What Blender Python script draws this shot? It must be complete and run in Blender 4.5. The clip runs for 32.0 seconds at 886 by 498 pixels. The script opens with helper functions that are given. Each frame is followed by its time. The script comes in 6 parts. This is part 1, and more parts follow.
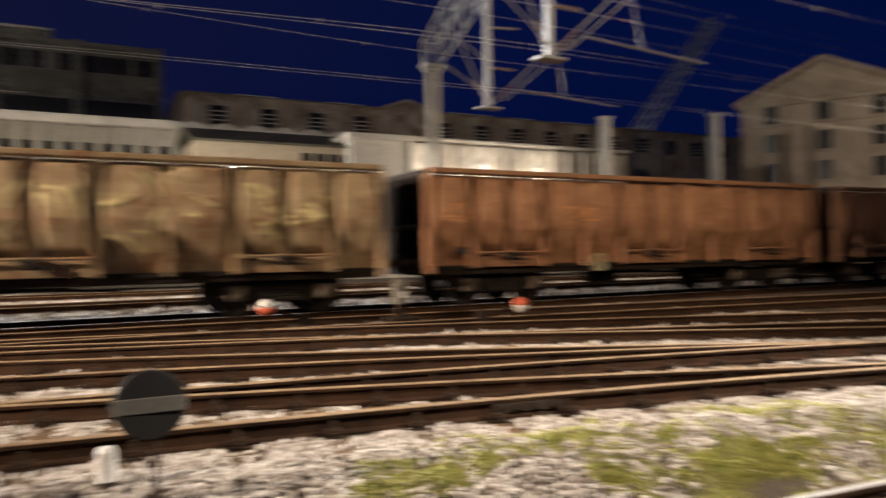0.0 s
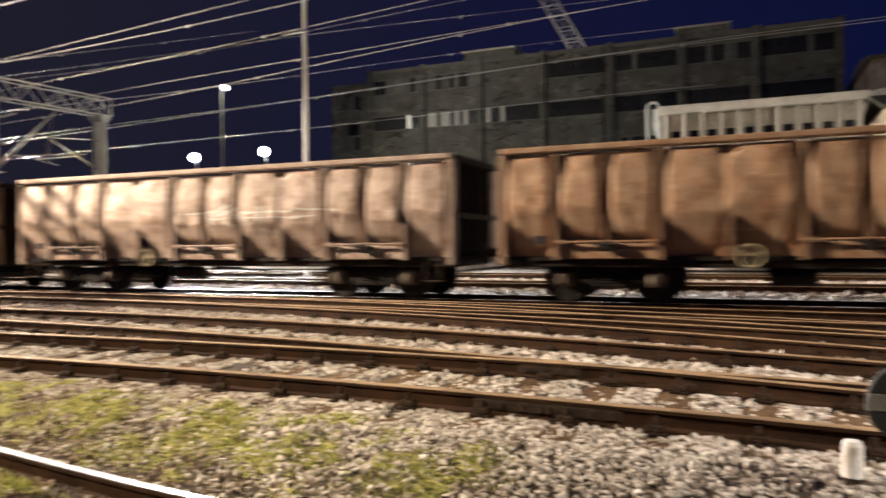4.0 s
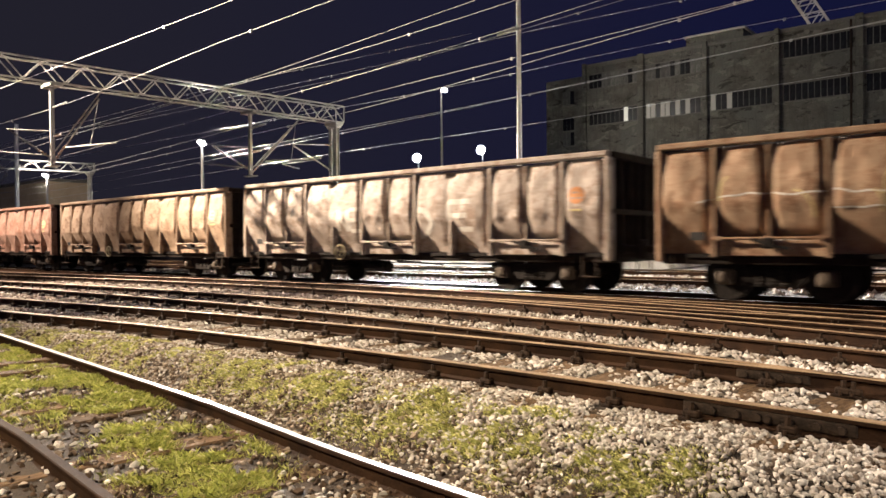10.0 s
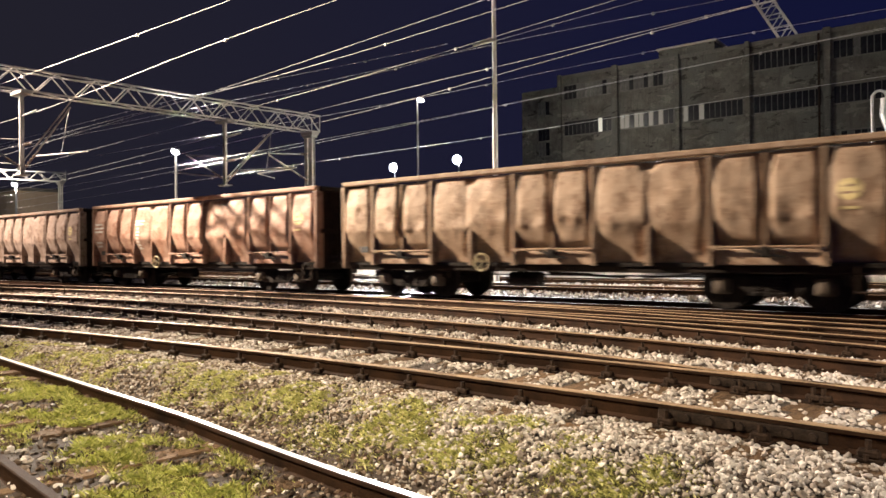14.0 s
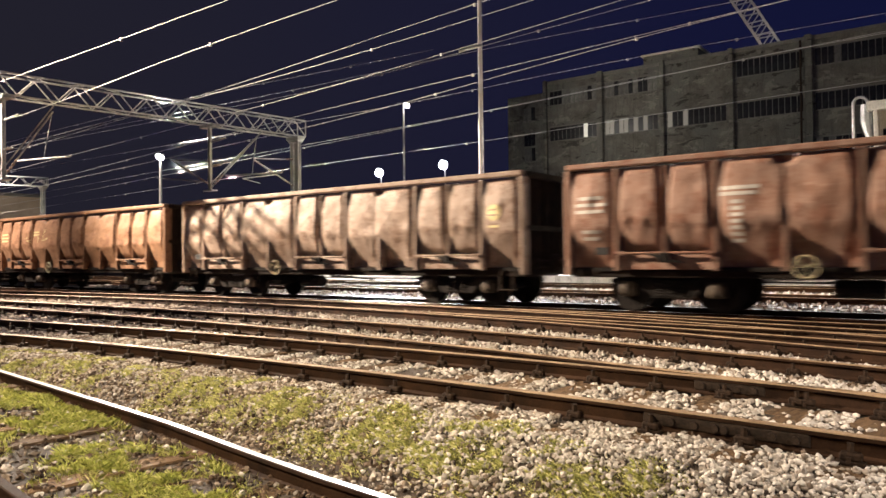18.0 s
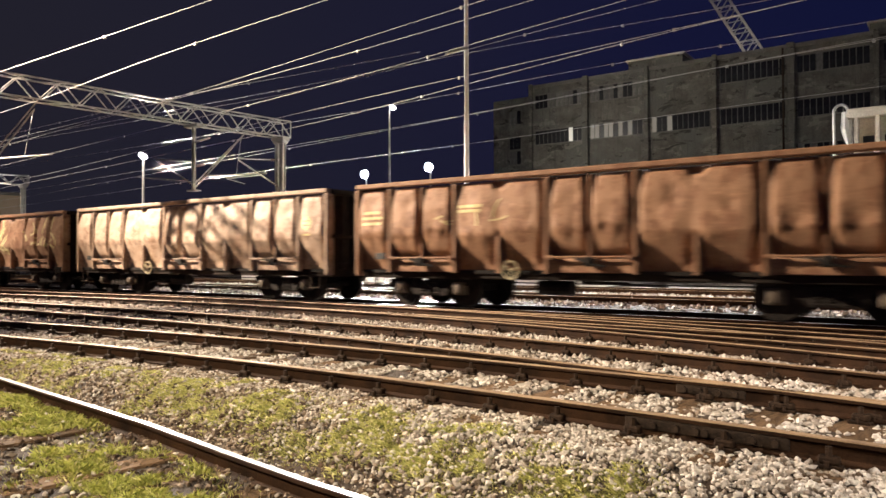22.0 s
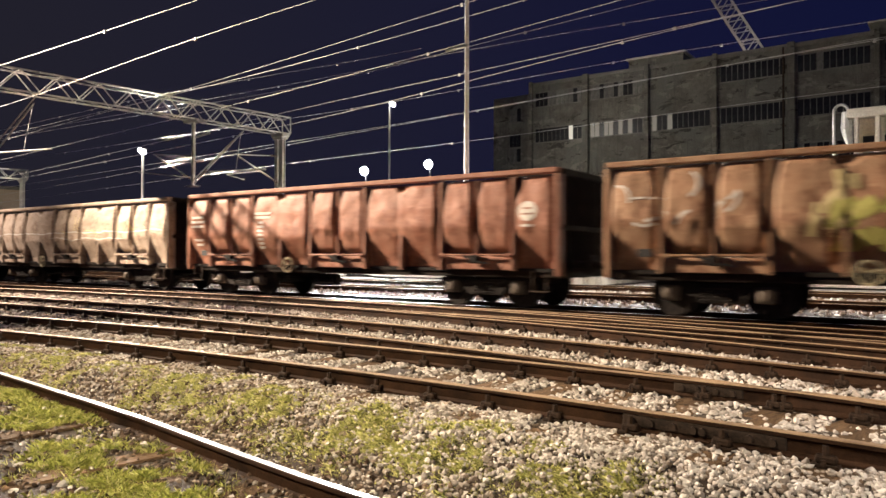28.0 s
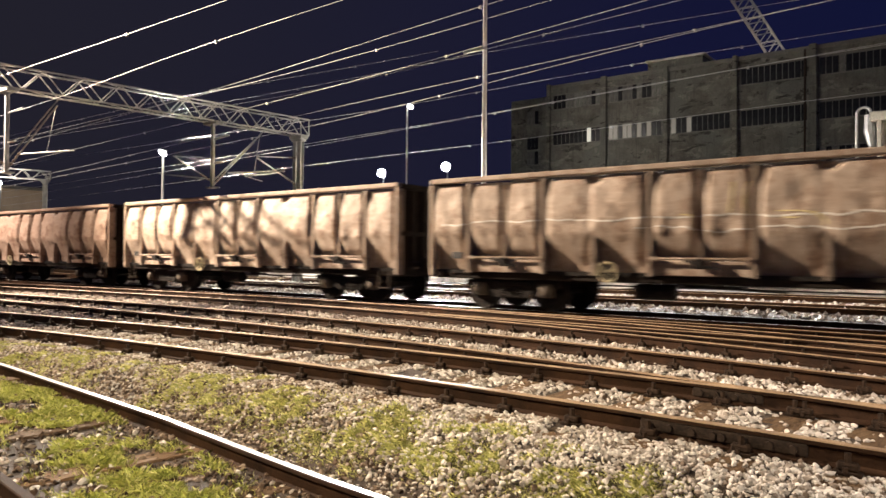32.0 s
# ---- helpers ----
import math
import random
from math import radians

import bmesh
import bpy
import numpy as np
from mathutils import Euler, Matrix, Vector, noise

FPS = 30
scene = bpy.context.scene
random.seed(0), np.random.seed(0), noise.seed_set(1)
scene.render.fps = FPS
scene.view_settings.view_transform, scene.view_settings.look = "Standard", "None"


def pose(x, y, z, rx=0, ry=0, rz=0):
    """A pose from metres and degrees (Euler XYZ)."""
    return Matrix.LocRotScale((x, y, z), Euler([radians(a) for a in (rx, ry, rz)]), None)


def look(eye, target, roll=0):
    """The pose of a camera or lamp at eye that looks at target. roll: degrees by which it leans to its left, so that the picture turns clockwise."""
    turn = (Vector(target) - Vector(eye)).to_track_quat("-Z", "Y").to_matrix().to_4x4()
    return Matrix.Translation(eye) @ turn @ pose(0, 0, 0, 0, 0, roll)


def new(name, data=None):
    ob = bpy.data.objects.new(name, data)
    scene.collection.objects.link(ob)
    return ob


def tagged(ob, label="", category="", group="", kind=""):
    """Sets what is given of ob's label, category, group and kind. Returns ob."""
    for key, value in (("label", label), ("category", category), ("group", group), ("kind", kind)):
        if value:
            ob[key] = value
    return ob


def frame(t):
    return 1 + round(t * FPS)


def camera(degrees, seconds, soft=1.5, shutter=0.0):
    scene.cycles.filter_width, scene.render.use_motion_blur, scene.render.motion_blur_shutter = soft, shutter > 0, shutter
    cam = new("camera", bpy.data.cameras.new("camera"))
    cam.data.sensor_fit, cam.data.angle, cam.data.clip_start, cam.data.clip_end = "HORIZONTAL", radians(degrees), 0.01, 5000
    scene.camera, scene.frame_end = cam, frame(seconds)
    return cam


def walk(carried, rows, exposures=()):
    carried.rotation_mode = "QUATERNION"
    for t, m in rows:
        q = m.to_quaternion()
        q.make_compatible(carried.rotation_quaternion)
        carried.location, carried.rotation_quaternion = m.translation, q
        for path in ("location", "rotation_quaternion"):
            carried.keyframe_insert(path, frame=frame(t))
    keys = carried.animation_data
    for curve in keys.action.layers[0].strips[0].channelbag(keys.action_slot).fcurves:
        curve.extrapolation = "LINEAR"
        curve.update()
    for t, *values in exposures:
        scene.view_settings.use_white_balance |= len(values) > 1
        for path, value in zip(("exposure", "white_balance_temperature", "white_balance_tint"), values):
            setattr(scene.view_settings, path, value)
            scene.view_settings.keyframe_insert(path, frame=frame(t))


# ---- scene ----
cam = camera(63.4, 32.0, soft=1.5, shutter=0.9)
# seconds, x, y, z in metres; yaw, pitch, roll in degrees
ROWS = [
    (0, 0.26, -0.19, 1.261, -27.37, 0.36, 0.89),
    (0.5, 0.237, -0.189, 1.256, -14.49, 0.56, 0.67),
    (1, 0.213, -0.165, 1.245, -6.37, 0.53, 0.37),
    (1.5, 0.187, -0.137, 1.245, -0.93, 0.18, 0.09),
    (2, 0.138, -0.108, 1.252, 3.5, -0.01, 0.29),
    (2.5, 0.083, -0.093, 1.252, 8.25, -0.17, 0.24),
    (3, 0.017, -0.072, 1.251, 12.42, -0.3, 0.16),
    (3.5, -0.058, -0.039, 1.256, 16.26, -0.45, 0.4),
    (4, -0.086, 0, 1.249, 22.81, -0.36, 0.61),
    (4.5, -0.043, 0.029, 1.255, 29.23, -0.54, 0.43),
    (6.5, 0.002, 0.001, 1.24, 39.51, -0.94, 0.28),
    (7, 0.001, 0.001, 1.24, 39.72, -0.94, 0.33),
    (7.5, 0.001, 0.001, 1.24, 39.8, -0.91, 0.39),
    (8, 0.001, 0.001, 1.24, 39.89, -0.85, 0.37),
    (8.5, 0, 0, 1.24, 40.1, -0.78, 0.42),
    (9, -0, -0, 1.24, 40.15, -0.72, 0.39),
    (9.5, 0, 0, 1.24, 40.05, -0.64, 0.44),
    (10, 0.001, 0.001, 1.24, 39.84, -0.52, 0.48),
    (10.5, 0.001, 0.001, 1.24, 39.57, -0.46, 0.48),
    (11, 0.002, 0.002, 1.24, 39.31, -0.4, 0.52),
    (11.5, 0.003, 0.002, 1.24, 39.06, -0.34, 0.55),
    (12, 0.003, 0.003, 1.24, 38.81, -0.21, 0.63),
    (12.5, 0.004, 0.003, 1.24, 38.61, -0.1, 0.55),
    (13, 0.004, 0.004, 1.24, 38.41, 0, 0.56),
    (13.5, 0.005, 0.004, 1.24, 38.21, 0.12, 0.58),
    (14, 0.005, 0.004, 1.24, 37.96, 0.23, 0.57),
    (14.5, 0.006, 0.005, 1.24, 37.76, 0.36, 0.56),
    (16.5, 0.008, 0.006, 1.24, 37.12, 0.68, 0.6),
    (17, 0.008, 0.006, 1.24, 37.03, 0.69, 0.59),
    (17.5, 0.008, 0.006, 1.24, 36.95, 0.64, 0.62),
    (18, 0.008, 0.007, 1.24, 36.87, 0.63, 0.65),
    (18.5, 0.008, 0.007, 1.24, 36.85, 0.61, 0.68),
    (19, 0.008, 0.007, 1.24, 36.79, 0.66, 0.63),
    (19.5, 0.009, 0.007, 1.24, 36.74, 0.69, 0.48),
    (20, 0.009, 0.007, 1.24, 36.61, 0.73, 0.44),
    (20.5, 0.01, 0.008, 1.24, 36.35, 0.73, 0.37),
    (21, 0.01, 0.008, 1.24, 36.19, 0.75, 0.31),
    (21.5, 0.011, 0.008, 1.24, 35.92, 0.78, 0.26),
    (22, 0.011, 0.009, 1.24, 35.65, 0.81, 0.19),
    (22.5, 0.012, 0.009, 1.24, 35.43, 0.83, 0.28),
    (23, 0.012, 0.01, 1.24, 35.23, 0.76, 0.29),
    (23.5, 0.013, 0.01, 1.24, 35.08, 0.7, 0.22),
    (24, 0.013, 0.01, 1.24, 35.02, 0.61, 0.3),
    (24.5, 0.013, 0.01, 1.24, 34.91, 0.51, 0.27),
    (25, 0.013, 0.01, 1.24, 34.93, 0.43, 0.14),
    (25.5, 0.013, 0.01, 1.24, 34.93, 0.44, -0.02),
    (27.5, 0.012, 0.009, 1.24, 35.43, 0.54, -0.09),
    (28, 0.012, 0.009, 1.24, 35.58, 0.59, -0.19),
    (28.5, 0.011, 0.009, 1.24, 35.7, 0.63, -0.26),
    (29, 0.011, 0.008, 1.24, 35.84, 0.69, -0.37),
    (29.5, 0.01, 0.008, 1.24, 36.05, 0.77, -0.43),
    (30, 0.01, 0.008, 1.24, 36.24, 0.76, -0.4),
    (30.5, 0.009, 0.007, 1.24, 36.4, 0.73, -0.48),
    (31, 0.009, 0.007, 1.24, 36.66, 0.82, -0.49),
    (31.5, 0.008, 0.007, 1.24, 36.8, 0.82, -0.56),
    (32, 0.008, 0.006, 1.24, 36.92, 0.76, -0.52),
]
walk(cam, [(t, pose(x, y, z, 90 + pitch, roll, yaw)) for t, x, y, z, yaw, pitch, roll in ROWS],
     exposures=[(0.0, 0.05), (1.0, -0.05), (2.0, -0.05), (3.0, -0.05), (4.0, 0.05), (7.0, 0.14), (32.0, 0.14)])

# ---- world and lamps ----
world = bpy.data.worlds.new("night_sky")
scene.world = world
world.use_nodes = True
wn, wl = world.node_tree.nodes, world.node_tree.links
bg = wn["Background"]
wco = wn.new("ShaderNodeTexCoord")
wsep = wn.new("ShaderNodeSeparateXYZ")
wl.new(wco.outputs["Generated"], wsep.inputs[0])
# last dusk lingers low over the eastern end of the yard
wdir = wn.new("ShaderNodeMath")
wdir.operation = "MULTIPLY_ADD"
wdir.inputs[1].default_value, wdir.inputs[2].default_value = 0.5, 0.5
wl.new(wsep.outputs["X"], wdir.inputs[0])
wramp = wn.new("ShaderNodeValToRGB")
wramp.color_ramp.elements[0].position, wramp.color_ramp.elements[0].color = 0.05, (0.0140, 0.0132, 0.0215, 1)
wramp.color_ramp.elements[1].position, wramp.color_ramp.elements[1].color = 0.80, (0.0008, 0.0040, 0.036, 1)
wmid = wramp.color_ramp.elements.new(0.35)
wmid.color = (0.0062, 0.0070, 0.029, 1)
wl.new(wdir.outputs[0], wramp.inputs[0])
wl.new(wramp.outputs[0], bg.inputs[0])
bg.inputs[1].default_value = 1.0


def lamp(name, place, watts, colour, radius=0.25):
    data = bpy.data.lights.new(name, "POINT")
    data.energy, data.color, data.shadow_soft_size = watts, colour, radius
    ob = new(name, data)
    ob.location = place
    return ob


def spot(name, place, target, watts, colour, cone, blend=0.5, radius=0.25):
    data = bpy.data.lights.new(name, "SPOT")
    data.energy, data.color, data.shadow_soft_size, data.spot_size, data.spot_blend = watts, colour, radius, radians(cone), blend
    ob = new(name, data)
    ob.matrix_basis = look(place, target)
    return ob


WARM, WHITE, COOL = (1.0, 0.84, 0.61), (1.0, 0.87, 0.70), (0.90, 0.95, 1.0)
# a floodlight mast up the yard with two heads, and a lamp over the near siding
spot("yard_light_west", (-38.0, 4.2, 14.0), (-14.0, 11.5, 0.0), 200000, (1.0, 0.80, 0.62), 52, 1.0, 0.18)
spot("yard_light_west_down", (-38.0, 4.2, 14.0), (-40.0, 13.0, 0.0), 42000, (1.0, 0.82, 0.70), 90, 0.8, 0.3)
spot("yard_light_near", (-5.2, -7.0, 12.0), (-6.2, 3.4, 0.0), 17000, WARM, 45, 0.8, 0.10)
# sodium lamps at the eastern end of the yard
spot("yard_light_east", (15.0, -4.0, 12.0), (4.9, 5.0, 0.0), 33000, (1.0, 0.89, 0.77), 31, 0.8, 0.12)
spot("yard_light_east_far", (15.0, -3.5, 12.0), (12.0, 15.5, 2.0), 8000, (1.0, 0.76, 0.50), 60, 1.0, 0.3)
lamp("street_light_east", (44.0, 17.0, 9.0), 3500, (1.0, 0.78, 0.54), 0.3)


# ---- materials ----
def material(name):
    m = bpy.data.materials.new(name)
    m.use_nodes = True
    n, l = m.node_tree.nodes, m.node_tree.links
    return m, n, l, n["Principled BSDF"]


def noise_node(n, l, scale, detail=4, rough=0.6, coords="Object", stretch=None, warp=0.0):
    co = n.new("ShaderNodeTexCoord")
    t = n.new("ShaderNodeTexNoise")
    t.inputs["Scale"].default_value, t.inputs["Detail"].default_value, t.inputs["Roughness"].default_value = scale, detail, rough
    t.inputs["Distortion"].default_value = warp
    out = co.outputs[coords]
    if stretch:
        mp = n.new("ShaderNodeMapping")
        mp.inputs["Scale"].default_value = stretch
        l.new(out, mp.inputs[0])
        out = mp.outputs[0]
    l.new(out, t.inputs["Vector"])
    return t.outputs["Fac"]


def ramp(n, l, fac, stops):
    r = n.new("ShaderNodeValToRGB")
    e = r.color_ramp.elements
    while len(e) > 1:
        e.remove(e[-1])
    for i, (p, c) in enumerate(stops):
        k = e[0] if i == 0 else e.new(p)
        k.position, k.color = p, (*c, 1)
    l.new(fac, r.inputs[0])
    return r.outputs[0]


def mix(n, l, fac, a, b, kind="MIX"):
    m = n.new("ShaderNodeMix")
    m.data_type, m.blend_type = "RGBA", kind
    for sock, v in ((m.inputs[0], fac), (m.inputs[6], a), (m.inputs[7], b)):
        if isinstance(v, (int, float)):
            sock.default_value = v
        elif isinstance(v, tuple):
            sock.default_value = (*v, 1)
        else:
            l.new(v, sock)
    return m.outputs[2]


def bump(n, l, p, height, strength=0.4, distance=0.02):
    b = n.new("ShaderNodeBump")
    b.inputs["Strength"].default_value, b.inputs["Distance"].default_value = strength, distance
    l.new(height, b.inputs["Height"])
    l.new(b.outputs[0], p.inputs["Normal"])


def surface(name, dark, light, scale=6.0, rough=0.8, metal=0.0, fine=60.0, bumps=0.3, stain=None, stain_scale=0.8, vary=0.0, stretch=None, depth=0.02):
    """A weathered surface: a broad mottling between two colours, fine grain, optional stains."""
    m, n, l, p = material(name)
    big, small = noise_node(n, l, scale, 6, 0.65, stretch=stretch), noise_node(n, l, fine, 3, 0.6, stretch=stretch)
    col = ramp(n, l, big, [(0.3, dark), (0.7, light)])
    grain = ramp(n, l, small, [(0.25, (0.72, 0.72, 0.72)), (0.75, (1.15, 1.15, 1.15))])
    col = mix(n, l, 1.0, col, grain, "MULTIPLY")
    if stain:
        s = ramp(n, l, noise_node(n, l, stain_scale, 7, 0.7, warp=0.6), [(0.45, (0, 0, 0)), (0.62, (1, 1, 1))])
        col = mix(n, l, s, col, stain)
    if vary:
        oi = n.new("ShaderNodeObjectInfo")
        v = ramp(n, l, oi.outputs["Random"], [(0.0, (1 - vary,) * 3), (1.0, (1 + vary,) * 3)])
        col = mix(n, l, 1.0, col, v, "MULTIPLY")
    l.new(col, p.inputs["Base Color"])
    p.inputs["Roughness"].default_value, p.inputs["Metallic"].default_value = rough, metal
    p.inputs["Specular IOR Level"].default_value = 0.12 if rough > 0.7 else 0.4
    if bumps:
        bump(n, l, p, small, bumps, depth)
    return m


def glow(name, colour, strength):
    m, n, l, p = material(name)
    p.inputs["Base Color"].default_value = (*(c * 0.15 for c in colour), 1)
    p.inputs["Emission Color"].default_value = (*colour, 1)
    p.inputs["Emission Strength"].default_value = strength
    return m


def island_mat(name, stops, rough=0.9, bumps=0.0, fine=40.0):
    """Loose pieces joined in one mesh: each island takes its own tone."""
    m, n, l, p = material(name)
    g = n.new("ShaderNodeNewGeometry")
    col = ramp(n, l, g.outputs["Random Per Island"], stops)
    small = noise_node(n, l, fine, 3, 0.6)
    col = mix(n, l, 1.0, col, ramp(n, l, small, [(0.3, (0.75, 0.75, 0.75)), (0.7, (1.12, 1.12, 1.12))]), "MULTIPLY")
    l.new(col, p.inputs["Base Color"])
    p.inputs["Roughness"].default_value = rough
    p.inputs["Specular IOR Level"].default_value = 0.15
    if bumps:
        bump(n, l, p, small, bumps, 0.01)
    return m


GRAVEL = island_mat("gravel", [(0.0, (0.12, 0.085, 0.060)), (0.18, (0.28, 0.235, 0.195)), (0.55, (0.45, 0.40, 0.35)), (1.0, (0.69, 0.64, 0.58))])
GRASS = island_mat("grass", [(0.0, (0.16, 0.175, 0.04)), (0.4, (0.38, 0.405, 0.10)), (0.75, (0.54, 0.54, 0.17)), (1.0, (0.68, 0.61, 0.30))], 0.7)
MOSS = island_mat("moss", [(0.0, (0.20, 0.20, 0.055)), (0.4, (0.42, 0.42, 0.13)), (0.8, (0.60, 0.57, 0.22)), (1.0, (0.70, 0.62, 0.34))], 0.8)
SLEEPER = surface("sleeper_wood", (0.050, 0.030, 0.017), (0.19, 0.118, 0.064), 5, 0.9, 0, 50, 0.5, stretch=(6, 1, 1), vary=0.3)
RAIL_SIDE = surface("rail_rust", (0.014, 0.007, 0.004), (0.052, 0.025, 0.012), 2.5, 0.85, 0.1, 60, 0.3)
RAIL_TOP = surface("rail_head_worn", (0.16, 0.10, 0.055), (0.36, 0.245, 0.14), 3, 0.65, 0.05, 80, 0.08)
# polished heads, with the lamp's reflection put into the pale base colour
RAIL_BRIGHT = surface("rail_head_polished_glint", (0.62, 0.60, 0.57), (0.80, 0.78, 0.75), 3, 0.40, 0.45, 90, 0.05)
IRON = surface("old_iron", (0.018, 0.013, 0.010), (0.06, 0.04, 0.028), 9, 0.75, 0.3, 70, 0.3)
BLACK = surface("running_gear_black", (0.010, 0.009, 0.008), (0.030, 0.024, 0.020), 7, 0.8, 0.2, 60, 0.3)
GALV = surface("galvanised_steel", (0.34, 0.34, 0.34), (0.52, 0.52, 0.51), 3, 0.5, 0.55, 50, 0.1)
DULL_STEEL = surface("dull_grey_steel", (0.20, 0.20, 0.205), (0.32, 0.32, 0.325), 2, 0.5, 0.3, 40, 0.1)
MAST_PALE = surface("pale_painted_steel", (0.70, 0.71, 0.71), (0.82, 0.83, 0.83), 3, 0.5, 0.0, 50, 0.1)
WIRE = surface("wire_metal", (0.52, 0.52, 0.52), (0.66, 0.66, 0.65), 2, 0.5, 0.2, 30, 0)


def peeling_concrete():
    """Old painted concrete: broad damp stains, flaked dark flecks that lie level, pale repaired patches."""
    m, n, l, p = material("weathered_concrete")
    broad, cloud, grain = noise_node(n, l, 0.16, 5, 0.6, warp=0.4), noise_node(n, l, 0.7, 7, 0.75), noise_node(n, l, 9, 3, 0.6)
    fleck, patch = noise_node(n, l, 0.75, 6, 0.75, stretch=(0.7, 1, 1.9), warp=0.6), noise_node(n, l, 0.55, 5, 0.7, stretch=(0.8, 1, 1.5), warp=0.5)
    drip = noise_node(n, l, 1.6, 4, 0.7, stretch=(2.2, 1, 0.16))
    col = ramp(n, l, cloud, [(0.30, (0.055, 0.051, 0.040)), (0.66, (0.165, 0.158, 0.13))])
    col = mix(n, l, ramp(n, l, broad, [(0.46, (0, 0, 0)), (0.58, (0.7, 0.7, 0.7))]), col, (0.12, 0.125, 0.108))
    col = mix(n, l, ramp(n, l, patch, [(0.56, (0, 0, 0)), (0.60, (0.8, 0.8, 0.8))]), col, (0.20, 0.19, 0.16))
    col = mix(n, l, ramp(n, l, fleck, [(0.59, (0, 0, 0)), (0.615, (0.9, 0.9, 0.9))]), col, (0.030, 0.025, 0.019))
    col = mix(n, l, ramp(n, l, drip, [(0.54, (0, 0, 0)), (0.72, (0.6, 0.6, 0.6))]), col, (0.045, 0.040, 0.032))
    col = mix(n, l, 1.0, col, ramp(n, l, grain, [(0.3, (0.78, 0.78, 0.78)), (0.7, (1.15, 1.15, 1.15))]), "MULTIPLY")
    l.new(col, p.inputs["Base Color"])
    p.inputs["Roughness"].default_value = 0.9
    bump(n, l, p, cloud, 0.5, 0.05)
    return m


CONCRETE = peeling_concrete()
CONCRETE_TRIM = surface("concrete_trim", (0.13, 0.125, 0.11), (0.20, 0.19, 0.17), 0.9, 0.9, 0, 8, 0.3)
PALE_WALL = surface("pale_render", (0.50, 0.47, 0.41), (0.66, 0.62, 0.55), 0.5, 0.85, 0, 12, 0.2, stain=(0.42, 0.38, 0.32), stain_scale=0.5)
BEIGE_WALL = surface("beige_render", (0.42, 0.34, 0.25), (0.54, 0.45, 0.34), 0.5, 0.85, 0, 12, 0.2)
ROOF_DARK = surface("dark_roofing", (0.09, 0.080, 0.062), (0.16, 0.145, 0.115), 1.2, 0.85, 0, 14, 0.4)
ROOF_PALE = surface("pale_roof_sheet", (0.35, 0.33, 0.31), (0.5, 0.48, 0.45), 1.5, 0.6, 0, 14, 0.2)
BRICK_WALL = surface("old_brick_render", (0.13, 0.085, 0.065), (0.26, 0.19, 0.15), 0.8, 0.9, 0, 9, 0.4, stain=(0.36, 0.31, 0.26), stain_scale=0.4)
STONE_WALL = surface("sandstone_render", (0.24, 0.20, 0.16), (0.34, 0.29, 0.24), 0.5, 0.9, 0, 9, 0.3, stain=(0.18, 0.14, 0.11), stain_scale=0.4)
WINDOW_DARK = surface("dark_glass", (0.008, 0.008, 0.009), (0.03, 0.03, 0.03), 0.7, 0.25, 0, 5, 0)
WINDOW_PALE = surface("dusty_glass", (0.07, 0.07, 0.062), (0.15, 0.145, 0.13), 1.3, 0.4, 0, 5, 0, vary=0.5)
WINDOW_LIT = glow("lit_window", (1.0, 0.95, 0.80), 0.6)
WINDOW_DIM = glow("dim_lit_window", (1.0, 0.92, 0.78), 0.12)
LAMP_GLOW = glow("lamp_lens", (1.0, 0.97, 0.92), 60)
FLOOD_GLOW = glow("floodlight_lens", (0.90, 0.95, 1.0), 60)
WHITE_PAINT = surface("white_paint", (0.62, 0.60, 0.56), (0.80, 0.78, 0.74), 4, 0.6, 0, 40, 0.15, stain=(0.40, 0.35, 0.28), stain_scale=4)
RED_PAINT = surface("red_orange_paint", (0.50, 0.09, 0.04), (0.66, 0.15, 0.07), 5, 0.55, 0, 40, 0.15)
SIGN_BLACK = surface("sign_black", (0.008, 0.007, 0.006), (0.018, 0.015, 0.013), 4, 0.65, 0, 50, 0.1)
SIGN_GREY = surface("sign_grey", (0.13, 0.12, 0.10), (0.19, 0.17, 0.14), 4, 0.6, 0, 50, 0.1)
INSULATOR = surface("insulator_brown", (0.10, 0.06, 0.045), (0.18, 0.11, 0.08), 4, 0.3, 0, 50, 0)


